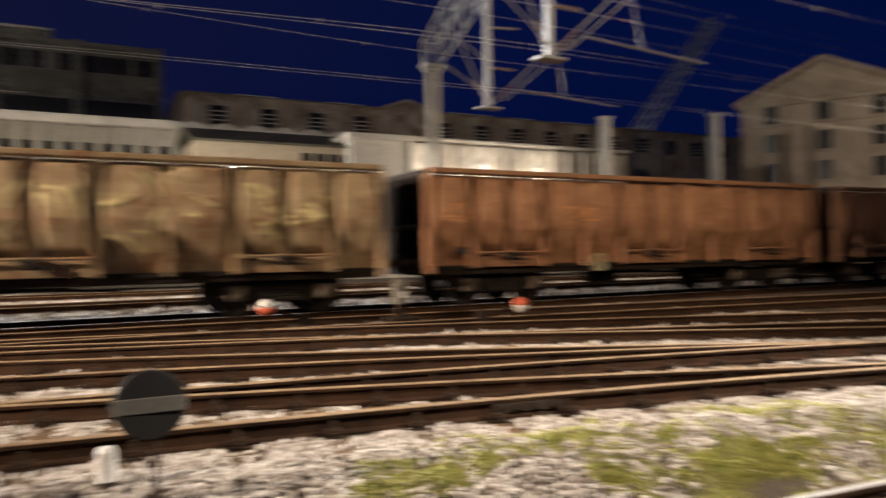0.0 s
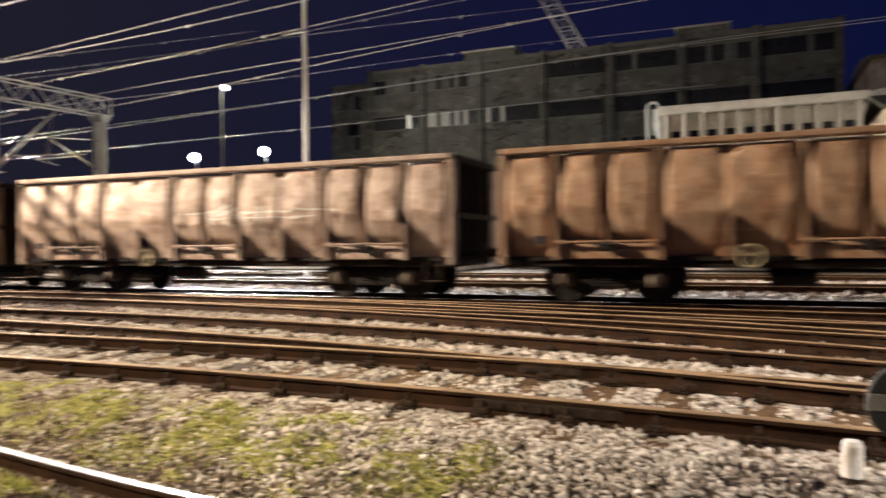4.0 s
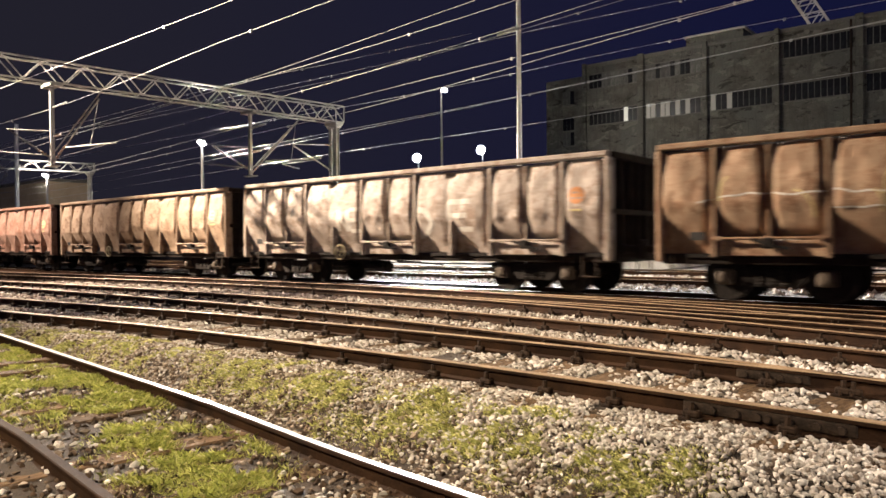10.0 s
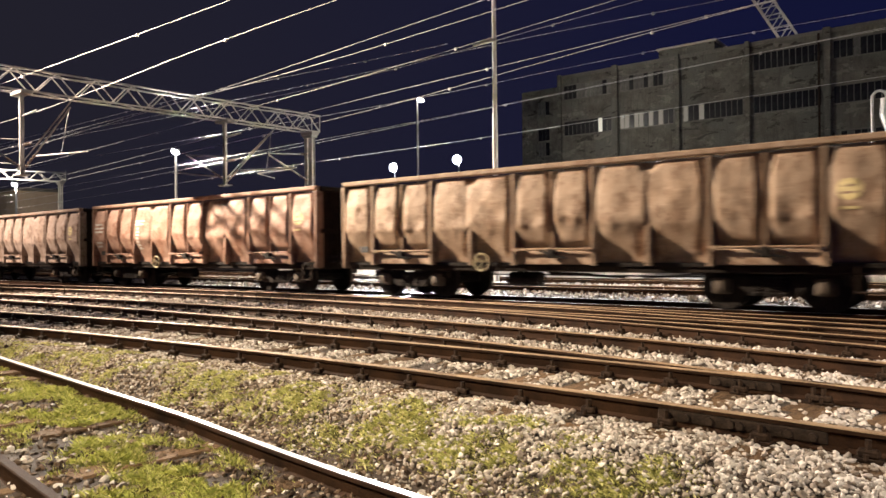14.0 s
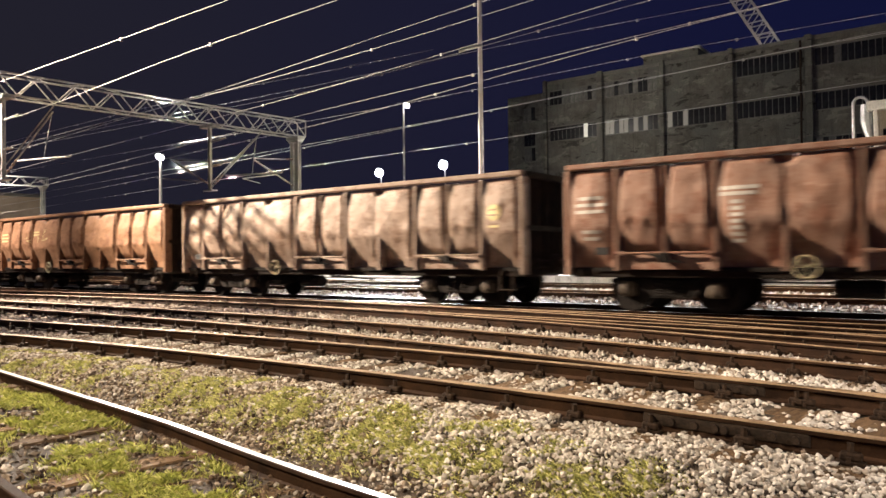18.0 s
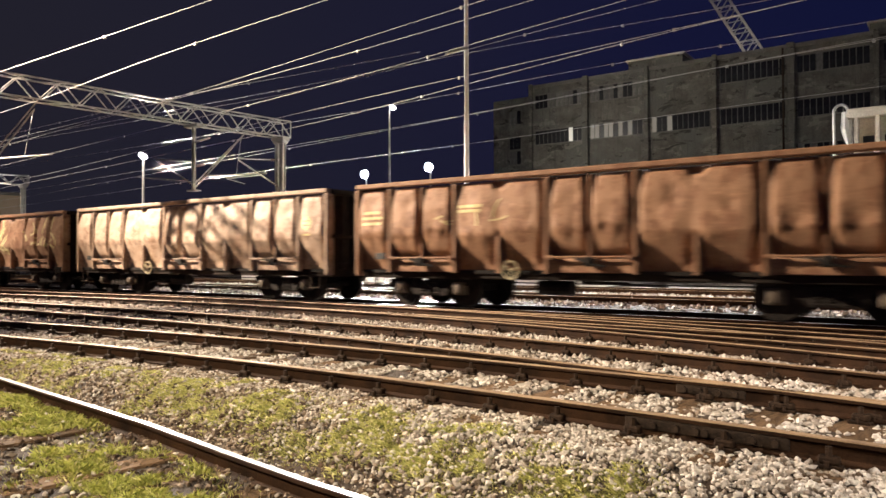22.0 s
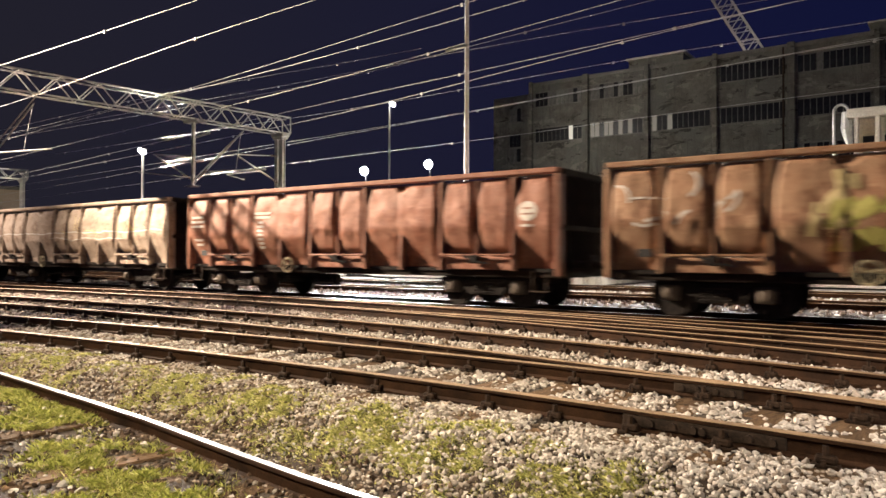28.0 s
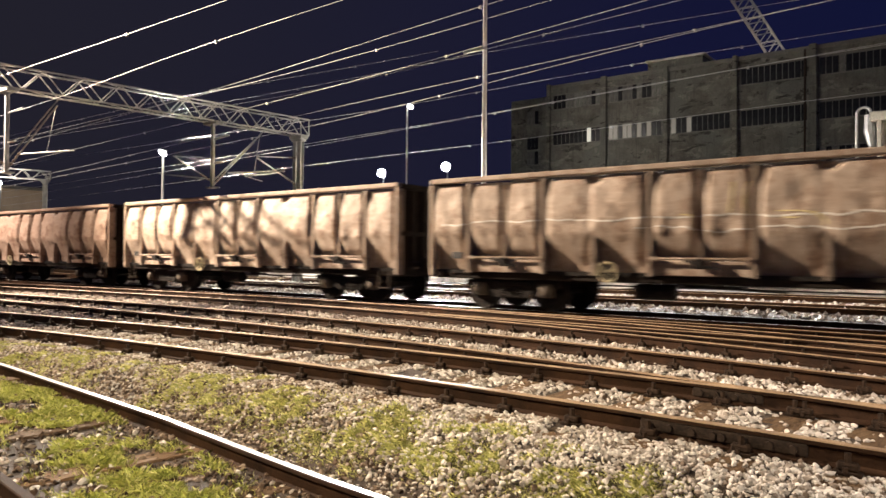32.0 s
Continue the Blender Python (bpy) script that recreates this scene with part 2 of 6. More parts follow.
# ---- mesh building ----
class Geo:
    """Collects vertices and faces of one part."""

    def __init__(self):
        self.v, self.f = [], []

    def quad_loop(self, rings, close=True, caps=True):
        base, k = len(self.v), len(rings[0])
        for r in rings:
            self.v.extend(tuple(p) for p in r)
        for i in range(len(rings) - 1):
            for j in range(k if close else k - 1):
                a, b = base + i * k + j, base + i * k + (j + 1) % k
                self.f.append((a, b, b + k, a + k))
        if caps and close:
            self.f.append(tuple(base + j for j in reversed(range(k))))
            self.f.append(tuple(base + (len(rings) - 1) * k + j for j in range(k)))
        return self

    def box(self, x0, x1, y0, y1, z0, z1, c=0.0):
        """A box, its upright and level edges cut by c."""
        if c <= 0:
            r = [[(x0, y0, z), (x1, y0, z), (x1, y1, z), (x0, y1, z)] for z in (z0, z1)]
            return self.quad_loop(r)
        c = min(c, (x1 - x0) / 2.2, (y1 - y0) / 2.2, (z1 - z0) / 2.2)

        def ring(z, d):
            a, b, e, g = x0 + d, x1 - d, y0 + d, y1 - d
            k = c
            return [(a + k, e, z), (b - k, e, z), (b, e + k, z), (b, g - k, z), (b - k, g, z), (a + k, g, z), (a, g - k, z), (a, e + k, z)]

        return self.quad_loop([ring(z0, c * 0.6), ring(z0 + c, 0), ring(z1 - c, 0), ring(z1, c * 0.6)])

    def tube(self, p0, p1, r0, r1=None, n=8):
        p0, p1 = Vector(p0), Vector(p1)
        r1 = r0 if r1 is None else r1
        d = (p1 - p0).normalized()
        a = d.orthogonal().normalized()
        b = d.cross(a)
        ring = lambda p, r: [p + (a * math.cos(2 * math.pi * i / n) + b * math.sin(2 * math.pi * i / n)) * r for i in range(n)]
        return self.quad_loop([ring(p0, r0), ring(p1, r1)])

    def bar(self, p0, p1, w, h):
        """A rectangular bar from p0 to p1, w wide and h high."""
        p0, p1 = Vector(p0), Vector(p1)
        d = (p1 - p0).normalized()
        side = d.cross(Vector((0, 0, 1)))
        side = side.normalized() if side.length > 1e-3 else Vector((1, 0, 0))
        up = side.cross(d)
        return self.quad_loop([[p + side * a * w / 2 + up * b * h / 2 for a, b in ((-1, -1), (1, -1), (1, 1), (-1, 1))] for p in (p0, p1)])

    def lathe(self, centre, axis, profile, n=16):
        """profile: (distance along the axis, radius)."""
        c, d = Vector(centre), Vector(axis).normalized()
        a = d.orthogonal().normalized()
        b = d.cross(a)
        return self.quad_loop([[c + d * t + (a * math.cos(2 * math.pi * i / n) + b * math.sin(2 * math.pi * i / n)) * r for i in range(n)] for t, r in profile])

    def sweep(self, pts, profile):
        """profile: (side, up) sets; swept level along pts."""
        rings = []
        for i, p in enumerate(pts):
            d = Vector(pts[min(i + 1, len(pts) - 1)]) - Vector(pts[max(i - 1, 0)])
            d.z = 0
            d.normalize()
            s = Vector((-d.y, d.x, 0))
            rings.append([Vector(p) + s * a + Vector((0, 0, u)) for a, u in profile])
        return self.quad_loop(rings)

    def mesh(self, name, mats, index=None, smooth=False):
        me = bpy.data.meshes.new(name)
        me.from_pydata(self.v, [], self.f)
        for m in mats if isinstance(mats, (list, tuple)) else [mats]:
            me.materials.append(m)
        if index is not None:
            me.polygons.foreach_set("material_index", index)
        if smooth:
            me.polygons.foreach_set("use_smooth", [True] * len(me.polygons))
        me.update()
        return me


def part(name, geo, mat, parent=None, label="", smooth=False, at=None):
    me = geo if isinstance(geo, bpy.types.Mesh) else geo.mesh(name, mat, smooth=smooth)
    ob = new(name, me)
    if parent:
        ob.parent = parent
    if at is not None:
        ob.matrix_basis = at
    if label:
        ob["label"] = label
    return ob


def thing(name, label, category, group="", at=None, kind=""):
    ob = new(name)
    ob.empty_display_size = 0.2
    if at is not None:
        ob.matrix_basis = at
    return tagged(ob, label, category, group, kind)

# ---- ground and tracks ----
def bend(x, x0, y0, left, right, xl, xr):
    """A track's offset: a shallow curve about x0 that runs on straight beyond xl and xr."""
    k = left if x < x0 else right
    e = min(max(x, xl), xr)
    return y0 - k * (e - x0) ** 2 - 2 * k * (e - x0) * (x - e)


def near_rail_t1(x):
    return bend(x, -5.0, 5.10, 0.0080, 0.0090, -12.0, 12.0)


def near_rail_t2(x):
    return bend(x, -12.0, 7.65, 0.0045, 0.0100, -24.0, 8.0)


def near_rail_t3(x):
    return bend(x, -14.0, 11.45, 0.0050, 0.0080, -26.0, 10.0)


def near_rail_t3b(x):
    return bend(x, -14.0, 11.35, 0.0050, 0.0125, -26.0, 6.0)


def near_rail_t3c(x):
    return bend(x, -10.0, 11.30, 0.0020, 0.0030, -30.0, 12.0)


def far_rail_s(x):
    return 3.06 - 0.095 * x if x > -6 else 3.63 - 0.036 * (x + 6)


def rail_level_s(x):
    return -0.24 + 0.0283 * min(max(-4 - x, 0), 12)


def ease(t):
    t = min(max(t, 0), 1)
    return t * t * (3 - 2 * t)


def ground_z(x, y):
    d1, s1 = near_rail_t1(x) - 0.55, far_rail_s(x) + 0.15
    low = rail_level_s(x) - 0.135
    if x < -30 or x > 30:
        low = low * max(0.0, 1 - (abs(x) - 30) / 20)
    if d1 <= s1 + 0.1:
        z = -0.015 if y > d1 else low
    else:
        z = low + (-0.015 - low) * ease((y - s1) / (d1 - s1))
    if y > 12.6:
        z -= 0.09 * ease((y - 12.6) / 0.8) * (1 - ease((y - 17.2) / 1.0))
    near = max(0.0, 1 - abs(x + 5) / 60)
    z += near * (0.022 * noise.noise((x * 1.7, y * 1.7, 0)) + 0.012 * noise.noise((x * 5.1, y * 5.1, 3)))
    return z


GX = [-3500, -900, -300, -140, -90, -70, -55] + [round(-45 + 0.3 * i, 2) for i in range(int(65 / 0.3) + 1)] + [22, 26, 32, 45, 70, 120, 300, 900, 3500]
GY = [-3500, -900, -300, -100, -40, -18, -9, -5, -3] + [round(-1.5 + 0.2 * i, 2) for i in range(int(21.5 / 0.2) + 1)] + [21, 23, 26, 30, 36, 45, 60, 90, 150, 300, 900, 3500]


def ground_material():
    m, n, l, p = material("yard_ground")
    big, mid, small = noise_node(n, l, 0.45, 6, 0.65), noise_node(n, l, 3.0, 5, 0.7), noise_node(n, l, 45, 4, 0.7)
    earth = ramp(n, l, mid, [(0.3, (0.018, 0.011, 0.007)), (0.7, (0.060, 0.037, 0.022))])
    grit = ramp(n, l, small, [(0.3, (0.025, 0.017, 0.012)), (0.62, (0.085, 0.060, 0.040)), (0.8, (0.20, 0.15, 0.11))])
    f = ramp(n, l, big, [(0.40, (0.12, 0.12, 0.12)), (0.62, (0.55, 0.55, 0.55))])
    col = mix(n, l, f, earth, grit)
    l.new(col, p.inputs["Base Color"])
    p.inputs["Roughness"].default_value = 0.95
    bump(n, l, p, small, 0.8, 0.03)
    return m


g = Geo()
g.v = [(x, y, ground_z(x, y)) for y in GY for x in GX]
g.f = [(j * len(GX) + i, j * len(GX) + i + 1, (j + 1) * len(GX) + i + 1, (j + 1) * len(GX) + i) for j in range(len(GY) - 1) for i in range(len(GX) - 1)]
tagged(part("ground", g, ground_material(), smooth=True), "brown earth and fine gravel of the railway yard", "ground", kind="structure")

RAIL_PROFILE = [(-0.067, 0.0), (0.067, 0.0), (0.067, 0.014), (0.014, 0.030), (0.010, 0.106), (0.034, 0.118), (0.036, 0.142), (0.029, 0.150), (-0.029, 0.150), (-0.036, 0.142), (-0.034, 0.118), (-0.010, 0.106), (-0.014, 0.030), (-0.067, 0.014)]
CHAIR_IRON = surface("dark_chair_iron", (0.010, 0.006, 0.004), (0.045, 0.026, 0.015), 9, 0.8, 0, 70, 0.3)
chair = Geo()
chair.box(-0.08, 0.08, -0.15, 0.15, -0.012, 0.012, 0.006)
for sgn in (-1, 1):
    a, b = sorted((sgn * 0.055, sgn * 0.125))
    chair.box(-0.06, 0.06, a, b, 0.012, 0.062, 0.012)
    chair.tube((0, sgn * 0.095, 0.04), (0, sgn * 0.095, 0.118), 0.021, n=6)
    chair.tube((0, sgn * 0.160, 0.01), (0, sgn * 0.160, 0.045), 0.016, n=6)
CHAIR_MESH = chair.mesh("rail_chair", CHAIR_IRON)
sl = Geo()
sl.box(-0.125, 0.125, -1.25, 1.25, -0.14, 0.0, 0.018)
SLEEPER_MESH = sl.mesh("sleeper", SLEEPER)
fp = Geo()
for s in (-1, 1):
    a, b = sorted((s * 0.011, s * 0.034))
    fp.box(-0.30, 0.30, a, b, 0.030, 0.112, 0.008)
    for bx in (-0.22, -0.08, 0.08, 0.22):
        fp.tube((bx, s * 0.030, 0.072), (bx, s * 0.066, 0.072), 0.026, n=8)
FISHPLATE_MESH = fp.mesh("fishplate", IRON)


SLEEPER_ROWS = {}


def railway_track(label, near, level, x0, x1, head, sleepers=None, chairs=True, chairs_from=-999, bury=0.012, step=0.62, joints=(), gauge=1.505, lift=0.0):
    """near(x): the offset of the rail by the camera; the other rail lies one gauge beyond."""
    t = thing("railway_track", label, "railway track", "tracks of the yard", kind="structure")
    xs = [x0 + (x1 - x0) * i / 90 for i in range(91)]
    for off in (0.0, gauge):
        pts = []
        for x in xs:
            d = (near(x + 0.1) - near(x - 0.1)) / 0.2
            q = math.sqrt(1 + d * d)
            pts.append((x - off * d / q, near(x) + off / q, level(x) - 0.15))
        gg = Geo().sweep(pts, RAIL_PROFILE)
        k = len(RAIL_PROFILE)
        shine = (7,) if head is RAIL_BRIGHT else (6, 7, 8)
        top = RAIL_SIDE if head is RAIL_BRIGHT and off == 0.0 and x1 < 30 else head
        idx = [1 if (i % k) in shine else 0 for i in range(len(gg.f))]
        part("rail", gg.mesh("rail", [RAIL_SIDE, top], idx), None, t)
    a, b = sleepers or (x0, x1)
    x = a
    row = SLEEPER_ROWS.setdefault(near, [])
    rnd = random.Random(int(abs(near(0)) * 1000))
    while x < b:
        d = (near(x + 0.1) - near(x - 0.1)) / 0.2
        turn, z = math.degrees(math.atan(d)), level(x) - 0.15
        row.append(x)
        cx, cy = x - gauge / 2 * math.sin(math.radians(turn)), near(x) + gauge / 2 * math.cos(math.radians(turn))
        part("sleeper", SLEEPER_MESH, None, t, at=pose(cx, cy, z - 0.002 + lift - bury * rnd.random(), 0, 0, turn + rnd.uniform(-1.2, 1.2)))
        if chairs and x > chairs_from:
            for off in (-gauge / 2, gauge / 2):
                part("rail_chair", CHAIR_MESH, None, t, at=pose(cx - off * math.sin(math.radians(turn)), cy + off * math.cos(math.radians(turn)), z, 0, 0, turn))
        x += step + rnd.uniform(-0.02, 0.02)
    for jx, off in joints:
        d = (near(jx + 0.1) - near(jx - 0.1)) / 0.2
        part("fishplate", FISHPLATE_MESH, None, t, at=pose(jx - off * d, near(jx) + off, level(jx) - 0.15, 0, 0, math.degrees(math.atan(d))))
    return t


D_LEVEL, T4_LEVEL = (lambda x: 0.15), (lambda x: 0.06)
TRAIN_Y = 13.87
railway_track("siding with one polished rail head and timber sleepers in grass", lambda x: far_rail_s(x) - 1.505, rail_level_s, -40, 24, RAIL_BRIGHT, (-14, 8), chairs_from=-3.4, bury=0.055, lift=0.058)
railway_track("rusty curved yard track on pale ballast", near_rail_t1, D_LEVEL, -60, 40, RAIL_TOP, (-34, 16), joints=((-1.65, 0), (-1.15, 0), (-1.85, 1.505), (3.4, 0)))
railway_track("rusty yard track that joins the next at a turnout", near_rail_t2, D_LEVEL, -70, 7.6, RAIL_TOP, (-44, 7))
railway_track("rusty middle yard track beside the freight train", near_rail_t3, D_LEVEL, -80, 40, RAIL_TOP, (-44, 16))
railway_track("turnout track that leaves the middle track", near_rail_t3b, D_LEVEL, -13.5, 40, RAIL_TOP, (-7, 16))
railway_track("yard track alongside the running train", near_rail_t3c, D_LEVEL, -9.0, 40, RAIL_TOP, (-4, 16))
railway_track("main track that carries the freight train", lambda x: TRAIN_Y + 0.63, T4_LEVEL, -320, 220, RAIL_BRIGHT, (-40, 26), chairs=False)
railway_track("track behind the freight train", lambda x: 19.2, D_LEVEL, -120, 60, RAIL_TOP, (-40, 30), chairs=False)
railway_track("farther track behind the freight train", lambda x: 24.6, D_LEVEL, -120, 60, RAIL_TOP, (-40, 30), chairs=False)


# concrete whitened so that the floodlit glare is in its colour
APRON = surface("glare_white_concrete", (0.66, 0.64, 0.60), (0.80, 0.78, 0.74), 0.6, 0.9, 0, 15, 0.2, stain=(0.50, 0.47, 0.42), stain_scale=0.5)
tagged(part("pavement", Geo().box(-34, -12.8, 27.2, 39.5, -0.05, 0.40, 0.03), APRON), "low concrete platform before the halls, lamp glare put into its white", "pavement", kind="structure")

# ---- loose stones and grass ----
CLODS = island_mat("dark_gravel", [(0.0, (0.024, 0.014, 0.008)), (0.5, (0.085, 0.054, 0.034)), (0.8, (0.17, 0.12, 0.082)), (1.0, (0.34, 0.27, 0.21))])


def scatter_mesh(name, base_v, base_f, places, sizes, rng, flat=0.85):
    """Many jittered copies of small pieces in one mesh, by numpy."""
    n, k, fk = len(places), base_v.shape[1], base_f.shape[0]
    pick = rng.integers(0, len(base_v), n)
    a = rng.uniform(0, 2 * np.pi, n)
    v = base_v[pick] * sizes[:, None, None] * rng.uniform(0.7, 1.3, (n, 1, 3))
    v[:, :, 2] *= flat
    ca, sa = np.cos(a)[:, None], np.sin(a)[:, None]
    x, y = v[:, :, 0] * ca - v[:, :, 1] * sa, v[:, :, 0] * sa + v[:, :, 1] * ca
    tilt = rng.uniform(-0.5, 0.5, n)[:, None]
    v[:, :, 0], v[:, :, 1], v[:, :, 2] = x, y, v[:, :, 2] + x * tilt * 0.5
    v += places[:, None, :]
    faces = (base_f[None] + (np.arange(n) * k)[:, None, None]).reshape(-1)
    me = bpy.data.meshes.new(name)
    me.vertices.add(n * k)
    me.vertices.foreach_set("co", v.reshape(-1))
    c = base_f.shape[1]
    me.loops.add(len(faces))
    me.loops.foreach_set("vertex_index", faces.astype(np.int32))
    me.polygons.add(n * fk)
    me.polygons.foreach_set("loop_start", np.arange(0, n * fk * c, c, dtype=np.int32))
    me.update(calc_edges=True)
    me.shade_flat()
    return me


rng = np.random.default_rng(7)
ico = bmesh.new()
bmesh.ops.create_icosphere(ico, subdivisions=1, radius=1.0)
ICO_V = np.array([v.co[:] for v in ico.verts])
ICO_F = np.array([[v.index for v in f.verts] for f in ico.faces])
ico.free()
OCT_V = np.array([(1, 0, 0), (0, 1, 0), (-1, 0, 0), (0, -1, 0), (0, 0, 1), (0, 0, -1)], float)
OCT_F = np.array([(0, 1, 4), (1, 2, 4), (2, 3, 4), (3, 0, 4), (1, 0, 5), (2, 1, 5), (3, 2, 5), (0, 3, 5)])


def broken(v):
    """A crushed stone: a jittered lump cut flat by a few random planes."""
    v = v * (1 + rng.uniform(-0.18, 0.22, (len(v), 1))) + rng.uniform(-0.16, 0.16, v.shape)
    for _ in range(5):
        d = rng.normal(size=3)
        d /= np.linalg.norm(d)
        over = np.maximum(v @ d - rng.uniform(0.45, 0.75), 0)
        v = v - over[:, None] * d
    return v * rng.uniform(0.75, 1.25, (1, 3)) * 1.15


STONES = np.stack([broken(ICO_V) for _ in range(24)])
FAR_STONES = np.stack([OCT_V * rng.uniform(0.75, 1.25, (6, 1)) + rng.uniform(-0.3, 0.3, (6, 3)) for _ in range(16)])


def ground_many(px, py):
    return np.array([ground_z(a, b) for a, b in zip(px, py)])


def stones(label, count, x0, x1, lo, hi, small, large, thin=None, seat=0.25, far=False, mat=GRAVEL):
    """Scatter between two lines lo(x) and hi(x)."""
    x = rng.uniform(x0, x1, count)
    u = rng.uniform(0, 1, count)
    if thin:
        keep = rng.uniform(0, 1, count) < np.array([thin(a, b) for a, b in zip(x, u)])
        x, u = x[keep], u[keep]
    y = np.array([lo(a) for a in x]) * (1 - u) + np.array([hi(a) for a in x]) * u
    s = rng.uniform(small, large, len(x)) * rng.uniform(0.7, 1.15, len(x))
    z = ground_many(x, y) + s * seat
    me = scatter_mesh("ballast_stones", FAR_STONES if far else STONES, OCT_F if far else ICO_F, np.stack([x, y, z], -1), s, rng)
    me.materials.append(mat)
    tagged(new("ballast_stones", me), label, "ballast", kind="stuff")


# grass: patches (x, y, radius, thickness)
PATCHES = [(-11.1, 3.5, 1.3, 0.9), (-8.1, 3.3, 0.9, 1.0), (-7.3, 3.4, 0.7, 1.0), (-8.7, 2.9, 0.9, 1.0), (-10.2, 4.5, 0.9, 0.9), (-8.2, 4.5, 0.7, 0.9), (-4.9, 3.15, 0.45, 1.0), (-4.75, 2.7, 0.5, 1.0), (-5.6, 2.9, 0.35, 0.7),
           (-5.7, 4.4, 0.6, 0.9), (-6.5, 4.4, 0.55, 0.8), (-3.6, 4.4, 0.45, 0.8), (-2.75, 4.05, 0.5, 0.95), (-2.4, 4.35, 0.3, 0.7), (-2.1, 3.95, 0.4, 0.7), (-4.3, 4.4, 0.35, 0.7), (-1.6, 4.1, 0.35, 0.6),
           (2.6, 3.75, 0.6, 1.0), (3.8, 3.5, 0.7, 0.6), (5.6, 3.1, 0.9, 0.7), (-12.8, 2.6, 1.6, 0.8), (-9.8, 2.0, 1.2, 0.7), (-6.9, 2.4, 0.5, 0.5),
           (-12.2, 4.2, 0.9, 0.9), (-9.2, 4.6, 0.8, 0.8), (-7.4, 4.6, 0.5, 0.7), (-5.0, 4.3, 0.6, 0.8), (-4.1, 4.0, 0.5, 0.7), (-3.1, 4.35, 0.45, 0.7), (-6.2, 4.75, 0.4, 0.5),
           (-5.0, 2.9, 1.0, 0.30), (-4.2, 2.75, 0.4, 0.9), (-6.7, 3.35, 0.4, 0.9), (2.0, 3.6, 0.5, 1.6), (3.0, 3.55, 0.6, 1.6), (4.4, 3.4, 0.8, 1.6)]


def cover(x, y):
    """How thickly grass grows at a spot, 0 to 1."""
    best = 0.0
    x, y = x + 0.30 * noise.noise((x * 1.9, y * 1.9, 51)), y + 0.22 * noise.noise((x * 1.9, y * 1.9, 77))
    for px_, py_, pr, thick in PATCHES:
        q = ((x - px_) / (1.25 * pr)) ** 2 + ((y - py_) / (0.85 * pr)) ** 2
        if q < 1:
            best = max(best, thick * (1 - q) ** 0.6)
    return best * min(1.0, max(0.0, 0.52 + 1.9 * noise.noise((x * 1.5, y * 2.4, 4)) + 0.8 * noise.noise((x * 6.0, y * 6.0, 9))))


T1_SLEEPERS = np.array(SLEEPER_ROWS[near_rail_t1])


def on_sleeper(x, u):
    """1 over a sleeper of the near track, where few stones lie; u runs from the siding to the rail."""
    return 1.0 if np.abs(T1_SLEEPERS - x).min() < 0.115 and (1 - u) * (near_rail_t1(x) - far_rail_s(x)) < 0.46 else 0.0


def shoulder_cover(x, u):
    return cover(x, (far_rail_s(x) + 0.10) * (1 - u) + (near_rail_t1(x) - 0.06) * u)


def brown_end(x):
    """The shoulder turns from pale ballast to brown earth and small stones going west."""
    return ease((-2.2 - x) / 3.5)


EARTHY = island_mat("brown_gravel", [(0.0, (0.05, 0.032, 0.020)), (0.3, (0.14, 0.098, 0.066)), (0.65, (0.29, 0.225, 0.165)), (1.0, (0.55, 0.47, 0.38))])
stones("small brown stones in the earth of the shoulder", 42000, -16, -2, lambda x: far_rail_s(x) + 0.08, lambda x: near_rail_t1(x) - 0.06, 0.009, 0.025,
       lambda x, u: brown_end(x) * min(1.0, 0.62 + 0.3 * u + 0.9 * noise.noise((x * 1.1, u * 2.6, 18))) * (1 - 0.9 * shoulder_cover(x, u)), 0.2, False, EARTHY)
stones("pale crushed stone ballast on the shoulder of the near track", 78000, -15, 10, lambda x: far_rail_s(x) + 0.10, lambda x: near_rail_t1(x) - 0.06, 0.009, 0.0245,
       lambda x, u: min(1.0, 0.45 + 1.0 * u + 0.8 * noise.noise((x * 0.9, u * 2.2, 8))) * (1 - 0.95 * shoulder_cover(x, u)) * (1 - (0.86 - 0.55 * u * u) * brown_end(x)) * (1 - 0.72 * on_sleeper(x, u)), 0.4)
stones("dark gravel and clods round the siding", 20000, -12, 3, lambda x: far_rail_s(x) - 2.4, lambda x: far_rail_s(x) + 0.55, 0.012, 0.030,
       lambda x, u: 0.65 + 0.8 * noise.noise((x * 1.4, u * 4, 22)), 0.2, False, CLODS)
stones("crushed stone ballast between the near rails", 26000, -20, 11, lambda x: near_rail_t1(x) + 0.06, lambda x: near_rail_t1(x) + 1.44, 0.014, 0.032,
       lambda x, u: (1.0 if np.abs(T1_SLEEPERS - x).min() > 0.14 else 0.16) + 0.4 * noise.noise((x * 0.7, u * 3, 1)), 0.1)
stones("crushed stone ballast between the yard tracks", 62000, -26, 12, lambda x: near_rail_t1(x) + 1.58, lambda x: near_rail_t3(x) + 1.4, 0.020, 0.042,
       lambda x, u: 0.85 + 0.5 * noise.noise((x * 0.5, u * 6, 5)), 0.2, True)
stones("ballast beside the main track", 20000, -22, 13, lambda x: near_rail_t3(x) + 0.2, lambda x: TRAIN_Y + 0.4, 0.025, 0.05, None, 0.2, True)
stones("scattered stones round the siding rails", 5500, -13, 3, lambda x: far_rail_s(x) - 2.6, lambda x: far_rail_s(x) - 0.05, 0.012, 0.036,
       lambda x, u: 0.5 + 0.8 * noise.noise((x * 0.8, u * 3, 12)), 0.2)
